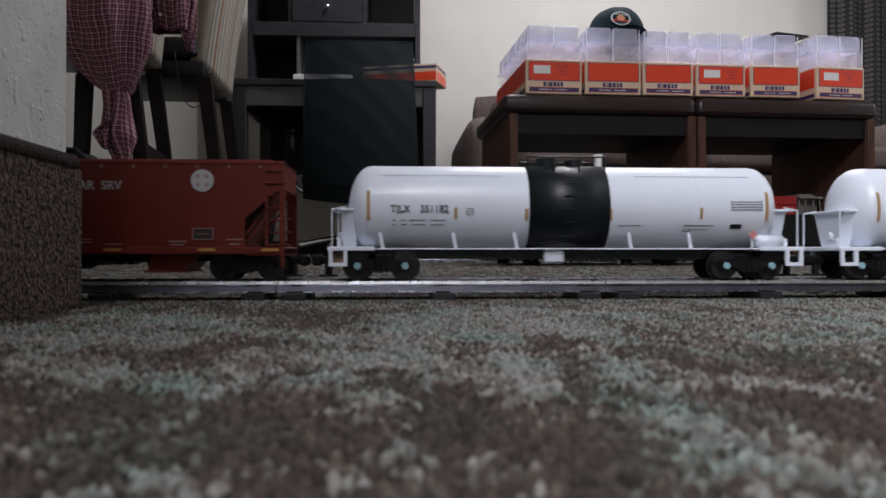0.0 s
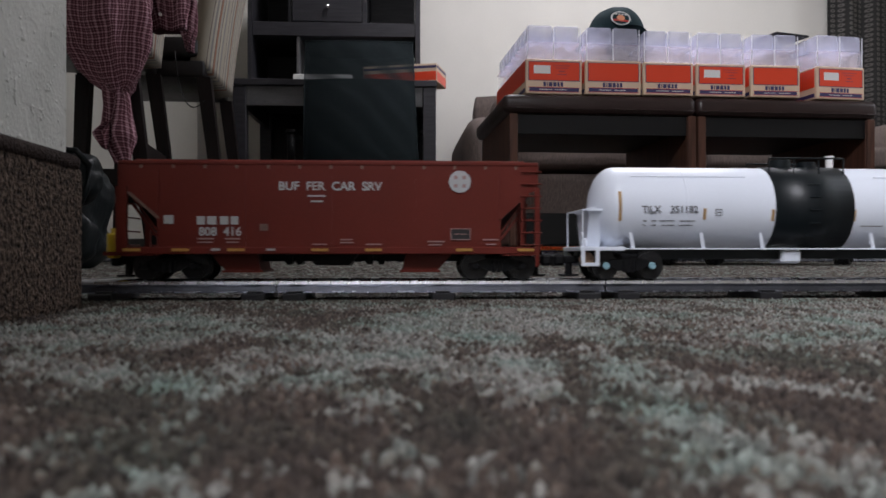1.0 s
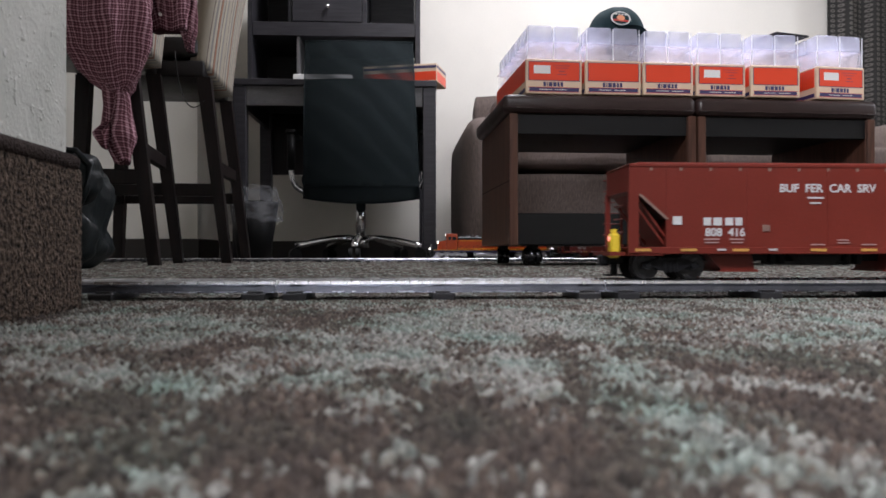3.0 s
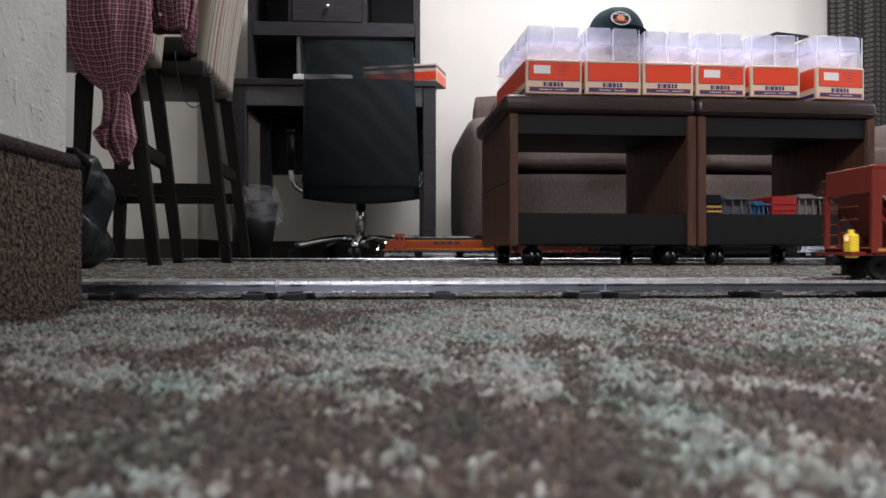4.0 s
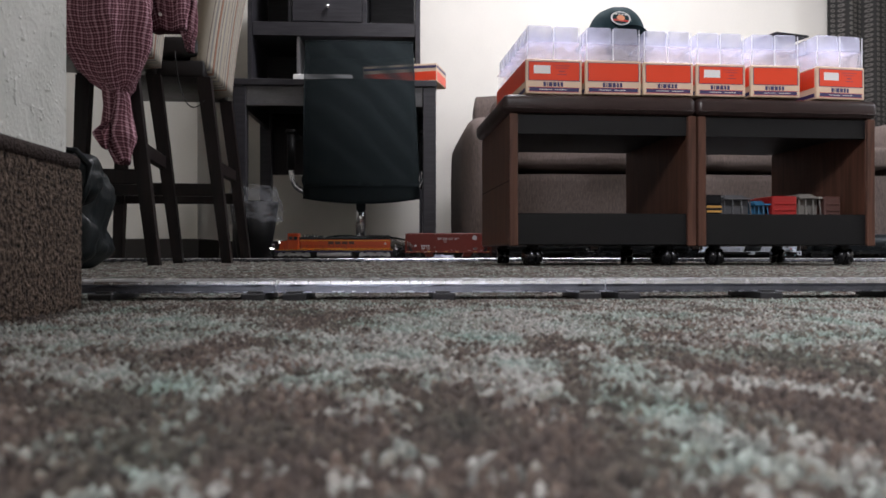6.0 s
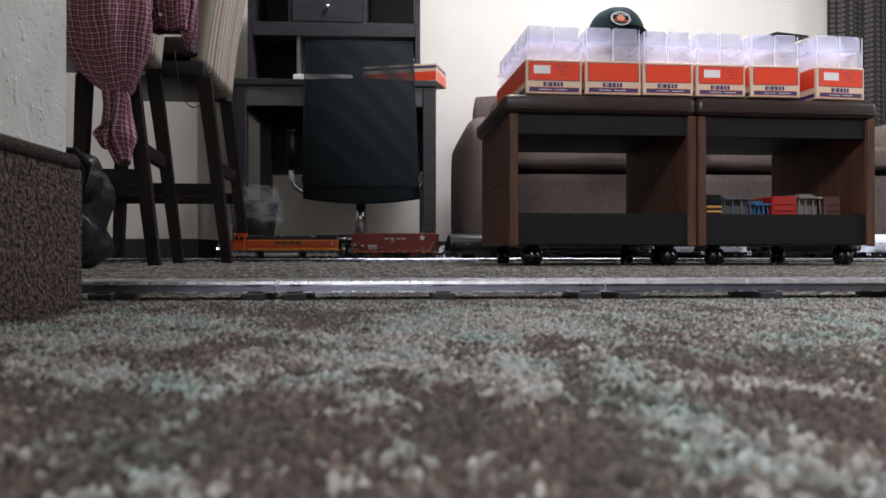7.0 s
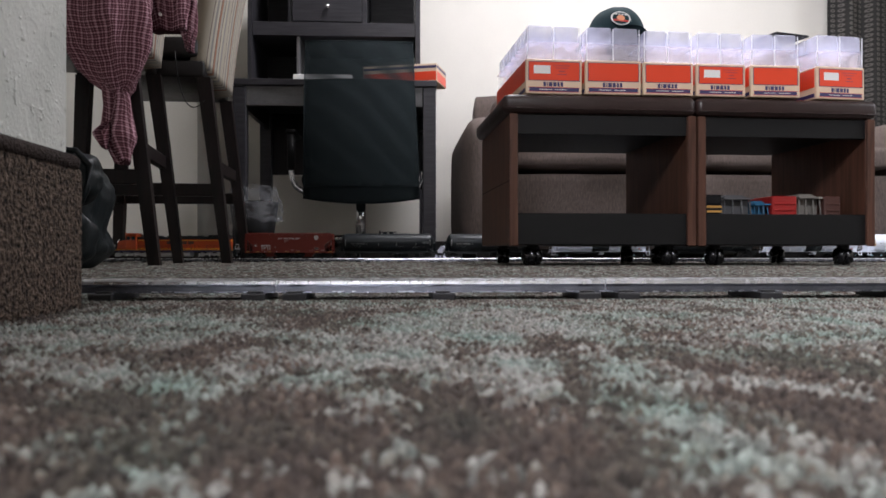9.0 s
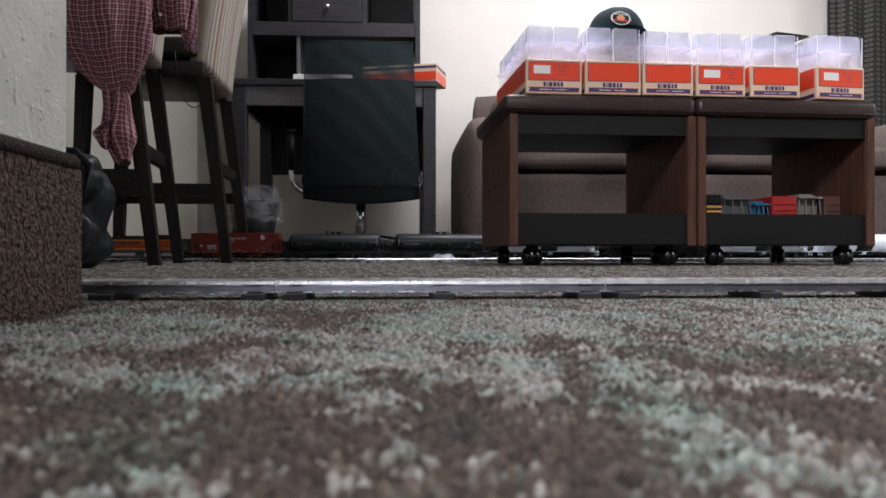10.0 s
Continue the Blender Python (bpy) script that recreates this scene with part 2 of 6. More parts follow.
SEATBLACK = plain("black_seat_leather", (0.0075, 0.006, 0.0065), 0.38, vary=0.25, scale=18, bump=0.35, fine=380, spec=0.35)
BLACKBOARD = plain("black_laminate", (0.0042, 0.0040, 0.0042), 0.55, vary=0.5, scale=140, bump=0.4, fine=500, spec=0.25)
RUBBER = plain("black_rubber", (0.006, 0.006, 0.0065), 0.5, vary=0.3, scale=120, spec=0.2)
CASTER = plain("glossy_black_plastic", (0.008, 0.008, 0.009), 0.25, vary=0.3, scale=120)
SOFA = plain("taupe_chenille", (0.125, 0.096, 0.084), 0.95, vary=0.55, scale=90, bump=1.0, fine=330, stretch=(2.2, 2.2, 0.5))
STRIPES = stripes_mat()
PLAID = plaid_mat()
CLEAR = clear_plastic("clear_plastic_blister", (0.85, 0.84, 0.95), 0.08, 0.22)
LINER = clear_plastic("clear_bin_liner", (0.36, 0.37, 0.39), 0.10, 0.15)
MESH = mesh_fabric()
FABRICBLACK = plain("black_padding_fabric", (0.013, 0.019, 0.021), 0.85, vary=0.25, scale=25, bump=0.5, fine=700, spec=0.2)
CHROME = plain("chrome", (0.75, 0.75, 0.77), 0.12, 1.0, vary=0.05, bump=0)
# one tinplate in two tones: dark copy for shaded web, bright for lit head
RAILWEB = plain("shaded_tinplate", (0.11, 0.115, 0.135), 0.35, 1.0, vary=0.25, scale=90, bump=0.1)
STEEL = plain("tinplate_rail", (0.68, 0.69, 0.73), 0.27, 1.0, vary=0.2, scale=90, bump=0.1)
TIEBLACK = plain("black_track_tie", (0.016, 0.016, 0.018), 0.5, vary=0.25, scale=200)
CARRED = plain("oxide_red_paint", (0.128, 0.0165, 0.010), 0.45, vary=0.14, scale=25, bump=0.05, spec=0.3)
TANKWHITE = plain("white_tank_paint", (0.75, 0.795, 0.88), 0.36, vary=0.03, scale=20, bump=0.02, coat=0.1)
TANKBLACK = plain("black_tank_paint", (0.004, 0.007, 0.009), 0.40, vary=0.2, scale=20, bump=0.03, spec=0.35)
TRUCK = plain("black_truck_casting", (0.006, 0.006, 0.007), 0.5, vary=0.3, scale=150, spec=0.2)
WHEEL = plain("blackened_wheel", (0.03, 0.03, 0.032), 0.35, 0.6, vary=0.3, scale=150)
AXLECAP = plain("pale_blue_bearing_cap", (0.26, 0.44, 0.50), 0.4, vary=0.2, scale=200)
LETTER = plain("white_lettering", (0.46, 0.47, 0.48), 0.5, vary=0.08, bump=0)
TANKINK = plain("grey_black_lettering", (0.09, 0.095, 0.11), 0.5, vary=0.2, bump=0)
INK = plain("black_lettering", (0.02, 0.02, 0.022), 0.5, vary=0.1, bump=0)
YELLOWSTRIPE = plain("yellow_reflector", (0.46, 0.25, 0.055), 0.45, vary=0.15, scale=200, bump=0)
TANKSTRIPE = plain("pale_amber_reflector", (0.62, 0.42, 0.20), 0.45, vary=0.15, scale=200, bump=0)
YELLOWBOX = plain("yellow_plastic", (0.70, 0.50, 0.03), 0.4, vary=0.1)
SIGNRED = plain("red_print", (0.55, 0.04, 0.03), 0.5, vary=0.1)
LOCOORANGE = plain("loco_orange_paint", (0.42, 0.056, 0.008), 0.35, vary=0.1, scale=30, bump=0.03)
LOCOYELLOW = plain("loco_yellow_stripe", (0.65, 0.36, 0.03), 0.4, vary=0.1, bump=0)
SILVER = plain("silver_paint", (0.48, 0.48, 0.49), 0.35, 0.5, vary=0.15, scale=60)
BOXORANGE = plain("orange_card", (0.72, 0.055, 0.015), 0.38, vary=0.07, scale=20, bump=0.05)
BOXCREAM = plain("cream_card", (0.66, 0.50, 0.36), 0.55, vary=0.08, scale=20, bump=0.05)
BOXNAVY = plain("navy_print", (0.035, 0.03, 0.11), 0.45, vary=0.1, bump=0)
LABELWHITE = plain("white_paper", (0.75, 0.74, 0.73), 0.6, vary=0.04, bump=0.05)
CAPGREEN = plain("dark_green_cotton", (0.014, 0.031, 0.036), 0.85, vary=0.2, scale=60, bump=0.5, fine=800, spec=0.2)
BAGBLACK = plain("black_nylon", (0.005, 0.008, 0.009), 0.45, vary=0.3, scale=30, bump=0.6, fine=500, spec=0.2)
# colours of the cube's toy wagons, darkened to hold the shade in there
HOPGREY = plain("grey_plastic", (0.075, 0.075, 0.08), 0.5, vary=0.1)
HOPPALE = plain("warm_grey_plastic", (0.15, 0.14, 0.125), 0.5, vary=0.1)
HOPBLUE = plain("blue_plastic", (0.014, 0.10, 0.20), 0.45, vary=0.1)
BOXRED = plain("red_plastic", (0.28, 0.009, 0.008), 0.45, vary=0.1)
BROWNPL = plain("brown_plastic", (0.07, 0.028, 0.022), 0.5, vary=0.1)
GLASSDARK = plain("dark_window", (0.01, 0.01, 0.012), 0.1, vary=0.1, bump=0)
HEADLIGHT = glow("headlight_glow", (1.0, 0.95, 0.85), 5)
TAILGLOW = glow("marker_glow", (1.0, 0.12, 0.02), 1.2)


# ---- mesh tools ----
def link_mesh(name, bm, material, smooth=False):
    me = bpy.data.meshes.new(name)
    bm.to_mesh(me)
    bm.free()
    for mt in (material if isinstance(material, (list, tuple)) else [material]):
        me.materials.append(mt)
    if smooth:
        for f in me.polygons:
            f.use_smooth = True
    return me


def part(name, bm, material, parent=None, label="", smooth=False, m=None):
    ob = new(name, link_mesh(name, bm, material, smooth))
    if parent is not None:
        ob.parent = parent
    if m is not None:
        ob.matrix_basis = m
    if label:
        ob["label"] = label
    return ob


def pieces(name, bm, material, parent=None, label="", smooth=False, m=None):
    """Each loose piece of bm as a part of its own."""
    bm.verts.ensure_lookup_table()
    todo, made = set(bm.verts), []
    while todo:
        seed = next(iter(sorted(todo, key=lambda v: v.index)[:1]))
        stack, group = [seed], {seed}
        while stack:
            for e in stack.pop().link_edges:
                for w in e.verts:
                    if w not in group:
                        group.add(w)
                        stack.append(w)
        todo -= group
        one = bmesh.new()
        at = {v: one.verts.new(v.co) for v in sorted(group, key=lambda v: v.index)}
        for f in {f for v in group for f in v.link_faces}:
            one.faces.new([at[v] for v in f.verts])
        made.append(part(name, one, material, parent, label, smooth, m))
    bm.free()
    return made


def empty(name, m):
    ob = new(name)
    ob.empty_display_size = 0.05
    ob.matrix_basis = m
    return ob


def add_box(bm, x0, x1, y0, y1, z0, z1, bevel=0.0, seg=1, m=None):
    mat = Matrix.Translation(((x0 + x1) / 2, (y0 + y1) / 2, (z0 + z1) / 2)) @ Matrix.Diagonal((x1 - x0, y1 - y0, z1 - z0, 1))
    if m is not None:
        mat = m @ mat
    g = bmesh.ops.create_cube(bm, size=1, matrix=mat)
    if bevel:
        vs = set(g["verts"])
        es = [e for e in bm.edges if e.verts[0] in vs]
        bmesh.ops.bevel(bm, geom=es, offset=bevel, segments=seg, affect="EDGES", profile=0.5)
    return bm


def box(x0, x1, y0, y1, z0, z1, bevel=0.0, seg=1):
    return add_box(bmesh.new(), x0, x1, y0, y1, z0, z1, bevel, seg)


def add_rod(bm, a, b, r, r2=None, seg=10):
    a, b = Vector(a), Vector(b)
    d = b - a
    m = Matrix.Translation((a + b) / 2) @ d.to_track_quat("Z", "Y").to_matrix().to_4x4()
    bmesh.ops.create_cone(bm, cap_ends=True, segments=seg, radius1=r, radius2=r if r2 is None else r2, depth=d.length, matrix=m)
    return bm


def rod(a, b, r, r2=None, seg=10):
    return add_rod(bmesh.new(), a, b, r, r2, seg)


def add_beam(bm, a, b, w, d, w2=None, d2=None):
    """A square bar from a to b, w across x and d across y, upright or leaning."""
    w2, d2 = w2 or w, d2 or d
    vs = []
    for p, ww, dd in ((a, w, d), (b, w2, d2)):
        for sx, sy in ((-1, -1), (1, -1), (1, 1), (-1, 1)):
            vs.append(bm.verts.new((p[0] + sx * ww / 2, p[1] + sy * dd / 2, p[2])))
    for f in ((3, 2, 1, 0), (4, 5, 6, 7), (0, 1, 5, 4), (1, 2, 6, 5), (2, 3, 7, 6), (3, 0, 4, 7)):
        bm.faces.new([vs[i] for i in f])
    return bm


def tube(points, r, seg=8):
    """A round bar swept along points."""
    bm = bmesh.new()
    pts = [Vector(p) for p in points]
    rings = []
    for i, p in enumerate(pts):
        d = (pts[min(i + 1, len(pts) - 1)] - pts[max(i - 1, 0)]).normalized()
        q = d.to_track_quat("Z", "Y")
        rings.append([bm.verts.new(p + q @ Vector((r * math.cos(2 * math.pi * k / seg), r * math.sin(2 * math.pi * k / seg), 0))) for k in range(seg)])
    for a, b in zip(rings, rings[1:]):
        for k in range(seg):
            bm.faces.new((a[k], a[(k + 1) % seg], b[(k + 1) % seg], b[k]))
    bm.faces.new(rings[0][::-1])
    bm.faces.new(rings[-1])
    return bm


def prism(outline, y0, y1):
    """A plate with an outline in x and z, between y0 and y1."""
    bm = bmesh.new()
    a = [bm.verts.new((x, y0, z)) for x, z in outline]
    b = [bm.verts.new((x, y1, z)) for x, z in outline]
    bm.faces.new(a)
    bm.faces.new(b[::-1])
    for i in range(len(a)):
        j = (i + 1) % len(a)
        bm.faces.new((a[j], a[i], b[i], b[j]))
    bmesh.ops.recalc_face_normals(bm, faces=bm.faces)
    return bm


def lathe_x(profile, seg=40):
    """A round body about the x axis; profile: (x, radius)."""
    bm = bmesh.new()
    rings = []
    for x, r in profile:
        rings.append([bm.verts.new((x, r * math.cos(2 * math.pi * k / seg), r * math.sin(2 * math.pi * k / seg))) for k in range(seg)])
    for a, b in zip(rings, rings[1:]):
        for k in range(seg):
            bm.faces.new((a[k], b[k], b[(k + 1) % seg], a[(k + 1) % seg]))
    bm.faces.new(rings[0])
    bm.faces.new(rings[-1][::-1])
    bmesh.ops.recalc_face_normals(bm, faces=bm.faces)
    return bm


def letters(name, words, size, material, parent, m):
    """Raised lettering in the built-in font, centred."""
    cu = bpy.data.curves.new(name, "FONT")
    cu.body, cu.size, cu.extrude, cu.align_x, cu.align_y = words, size, 0.00015, "CENTER", "CENTER"
    cu.resolution_u = 3
    cu.offset = size * 0.022
    tmp = bpy.data.objects.new(name, cu)
    me = bpy.data.meshes.new_from_object(tmp)
    bpy.data.objects.remove(tmp)
    me.materials.clear()
    me.materials.append(material)
    ob = new(name, me)
    ob.parent = parent
    ob.matrix_basis = m
    return ob


NEAR = pose(0, 0, 0, 90, 0, 0)          # lettering that faces -y


def glyphs(x, z, w, h, gap, shapes):
    """A row of plain upright blocks that stands in for a mark; shapes: the width of each."""
    out = []
    for f in shapes:
        out.append((x, x + w * f, z, z + h))
        x += w * f + gap
    return out


def bars(rects, depth=0.0006):
    """Flat print on the plane y = 0 facing -y; rects: x0, x1, z0, z1."""
    bm = bmesh.new()
    for x0, x1, z0, z1 in rects:
        add_box(bm, x0, x1, -depth, 0, z0, z1)
    return bm


# ---- setting ----
def structure(name, bm, material, label, category):
    return tagged(part(name, bm, material), label, category, kind="structure")


YN_TRACK, WALL_S = 0.609, -0.32
WALL_Y, ROOM_L, ROOM_R, ROOM_B, CEIL = 4.1, -2.7, 3.5, -2.6, 2.42


# pale drifts woven into the carpet near the track: from, to and half width, in centimetres
MOTIF = ((-17.3, 34.9, -11.8, 31.3, 3.4), (-12.2, 24.9, -8.1, 21.9, 1.4), (-14.5, 41.6, -10.4, 38.7, 3.0), (-7.1, 34.4, -2.5, 30.8, 1.4),
         (-4.5, 26.6, -1.3, 24.4, 1.4), (-5.5, 23.4, -2.3, 21.0, 0.9), (-7.2, 21.6, -4.6, 19.5, 0.8), (-0.3, 41.5, -0.0, 24.3, 1.5),
         (1.5, 44.6, 1.7, 32.7, 1.3), (4.5, 47.6, 3.1, 30.5, 2.0), (7.3, 45.2, 7.2, 33.6, 2.6), (3.6, 25.4, 2.9, 19.2, 0.9),
         (1.5, 23.0, 1.3, 21.0, 0.6), (6.5, 26.8, 6.3, 19.0, 0.8), (5.6, 16.9, 6.0, 13.0, 0.8), (5.9, 12.3, 7.1, 11.0, 1.0),
         (7.7, 21.1, 11.4, 18.7, 0.8), (-4.4, 11.7, -3.0, 11.6, 0.5), (-2.0, 12.5, -1.9, 11.9, 0.28))
SMALL_MOTIF = ((-0.9, 12.6, -0.5, 12.1, 0.3), (0.0, 13.1, 0.2, 12.5, 0.32), (1.7, 13.0, 1.5, 11.2, 0.28), (-0.7, 18.6, -0.7, 16.9, 0.5), (11.1, 42.9, 23.0, 35.4, 1.0))


def drift(px, py):
    """How pale the weave is at a place: ragged strokes on the brown ground."""
    best = np.zeros(len(px))
    wx = px * 100 + 0.5 * np.sin(py * 410 + 2.0 * np.sin(px * 260)) + 0.25 * np.sin(px * 700 + py * 300)
    wy = py * 100 + 0.6 * np.sin(px * 370 + 1.7 * np.sin(py * 310)) + 0.25 * np.sin(py * 800 - px * 240)
    for x0, y0, x1, y1, r in MOTIF + SMALL_MOTIF:
        dx, dy = x1 - x0, y1 - y0
        u = np.clip(((wx - x0) * dx + (wy - y0) * dy) / (dx * dx + dy * dy + 1e-6), 0, 1)
        q = np.hypot(wx - x0 - u * dx, wy - y0 - u * dy) / r
        best = np.maximum(best, np.clip(1.30 - 0.62 * q, 0, 1))
    edge = np.clip((py - 0.58) / 0.06, 0, 1)          # past the track the fine streaks take over
    side = np.clip((px - 0.02) / 0.12, 0, 1) * np.clip((py - 0.20) / 0.08, 0, 1)
    ground = 0.18 + 0.08 * np.clip((py - 0.14) / 0.10, 0, 1) + 0.46 * side * (py < 0.44) + (0.30 + 0.16 * side) * np.clip((py - 0.42) / 0.05, 0, 1) * (py >= 0.44)
    return np.maximum(best * (1 - 0.6 * edge), ground + (0.52 - ground) * edge)


def build_setting():
    # carpet: single tufts close to the eye and round the track, coarser ones beyond
    rng = np.random.RandomState(4)
    allv, allf, count = [], [], 0
    tones = []
    for ya, yb, pitch, k, top0 in ((0.085, 0.66, 0.0021, 5, 0.0013), (0.66, 1.45, 0.0060, 4, 0.0001), (1.45, 3.0, 0.0105, 4, 0.0002)):
        gy, gx = np.meshgrid(np.arange(ya, yb, pitch), np.arange(-0.62 * yb - 0.05, 0.72 * yb + 0.06, pitch), indexing="ij")
        gx = gx + (np.arange(gx.shape[0])[:, None] % 2) * pitch / 2
        px, py = gx.ravel(), gy.ravel()
        keep = (px > -0.198 - 10 * (py > 0.497)) & (px > -0.62 * py - 0.03) & (px < 0.72 * py + 0.04)
        px, py = px[keep], py[keep]
        n = len(px)
        j = pitch / 3
        px, py = px + rng.uniform(-j, j, n), py + rng.uniform(-j * 0.6, j * 0.6, n)
        low = np.abs(py - YN_TRACK) < 0.058
        near = py < 0.66
        top = np.where(low, -0.0012, top0) + np.where(near, rng.uniform(-0.0012, 0.0010, n), rng.uniform(-0.0007, 0.0009, n))
        rad = rng.uniform(0.43, 0.66, n) * pitch
        a = np.arange(k) * 2 * np.pi / k + rng.uniform(0, 1, n)[:, None]
        squash = rng.uniform(0.85, 1.45, n)[:, None]
        lx, ly = rng.uniform(-j, j, n), rng.uniform(-j, j, n)
        levels = ((1.0, 0.0, 0.0), (0.82, 0.7, 0.72))
        m = len(levels)
        V = np.zeros((n, m * k + 1, 3))
        base = -0.0020
        for q, (grow, lean, high) in enumerate(levels):
            V[:, q * k:(q + 1) * k, 0] = (px + lx * lean)[:, None] + grow * rad[:, None] * np.cos(a) * squash
            V[:, q * k:(q + 1) * k, 1] = (py + ly * lean)[:, None] + grow * rad[:, None] * np.sin(a) / squash
            V[:, q * k:(q + 1) * k, 2] = base if q == 0 else (base + (top - base) * high)[:, None]
        V[:, m * k, 0], V[:, m * k, 1], V[:, m * k, 2] = px + lx, py + ly, top
        i = np.arange(k)
        e = (i + 1) % k
        tris = []
        for q in range(m - 1):
            tris += [np.stack([q * k + i, q * k + e, q * k + k + e], -1), np.stack([q * k + i, q * k + k + e, q * k + k + i], -1)]
        tris.append(np.stack([(m - 1) * k + i, (m - 1) * k + e, np.full(k, m * k)], -1))
        tris = np.concatenate(tris)
        allf.append((tris[None] + (np.arange(n) * (m * k + 1))[:, None, None]).reshape(-1, 3) + count)
        allv.append(V.reshape(-1, 3))
        tones.append(np.repeat(drift(px, py), m * k + 1))
        count += n * (m * k + 1)
    V, F = np.concatenate(allv), np.concatenate(allf)
    me = bpy.data.meshes.new("carpet_pile")
    me.vertices.add(len(V))
    me.vertices.foreach_set("co", V.ravel())
    me.loops.add(F.size)
    me.loops.foreach_set("vertex_index", F.ravel().astype(np.int32))
    me.polygons.add(len(F))
    me.polygons.foreach_set("loop_start", np.arange(0, F.size, 3, dtype=np.int32))
    me.polygons.foreach_set("use_smooth", np.ones(len(F), dtype=bool))
    me.update(calc_edges=True)
    me.validate()
    me.attributes.new("weave", "FLOAT", "POINT").data.foreach_set("value", np.concatenate(tones).astype(np.float32))
    me.materials.append(TUFTS)
    tagged(new("carpet_pile", me), "brown, beige and teal looped carpet tufts", "carpet", kind="stuff")
    structure("floor", box(ROOM_L, ROOM_R, ROOM_B, WALL_Y + 0.1, -0.05, -0.0012), CARPET, "brown and teal patterned loop pile carpet floor", "floor")
    structure("ceiling", box(ROOM_L, ROOM_R, ROOM_B, WALL_Y + 0.1, CEIL, CEIL + 0.1), CEILPAINT, "plain off-white painted room ceiling", "ceiling")
    structure("wall_north", box(-1.05, ROOM_R, WALL_Y, WALL_Y + 0.12, -0.05, CEIL), WALLPAINT, "cream painted wall behind desk and sofa", "wall")
    structure("wall_north_west", box(ROOM_L, -0.975, 3.70, WALL_Y + 0.12, -0.05, CEIL), WALLPAINT, "cream painted wall projecting with an outer corner", "wall")
    structure("wall_west", box(ROOM_L - 0.12, ROOM_L, ROOM_B, WALL_Y + 0.1, -0.05, CEIL), WALLPAINT, "plain cream side wall of the room", "wall")
    structure("wall_east", box(ROOM_R, ROOM_R + 0.12, ROOM_B, WALL_Y + 0.1, -0.05, CEIL), WALLPAINT, "plain cream side wall of the room", "wall")
    structure("wall_south", box(ROOM_L, ROOM_R, ROOM_B - 0.12, ROOM_B, -0.05, CEIL), WALLPAINT, "plain cream wall closing the room", "wall")
    structure("baseboard_north", box(-0.96, ROOM_R, WALL_Y - 0.014, WALL_Y, 0, 0.095, 0.004), DARKTRIM, "dark brown painted baseboard along the wall", "baseboard")
    structure("baseboard_north_west", box(ROOM_L, -0.962, 3.686, 3.70, 0, 0.10, 0.004), DARKTRIM, "dark brown painted baseboard along the wall", "baseboard")
    structure("baseboard_return", box(-0.975, -0.962, 3.70, WALL_Y - 0.014, 0, 0.10, 0.004), DARKTRIM, "dark brown baseboard round the wall corner", "baseboard")
    # wall end beside the camera, on a carpeted plinth
    w = structure("wall_end", box(-1.3, -0.2047, WALL_S, 0.484, 0.0, CEIL, 0.006, 2), STUCCO, "white wall end with rough knockdown plaster texture", "wall")
    pl = structure("plinth", box(-1.3, -0.2, WALL_S - 0.008, 0.494, -0.002, 0.0888, 0.005, 3), BASECARPET, "brown carpet covered base along the wall end", "baseboard")
    bm = tube([(-0.2035, WALL_S - 0.006, 0.0903), (-0.2035, 0.484, 0.0903), (-0.2075, 0.4905, 0.0903), (-0.215, 0.492, 0.0903), (-1.3, 0.492, 0.0903)], 0.0052, 10)
    part("binding", bm, BINDING, pl, "dark stitched carpet binding strip", True)


build_setting()


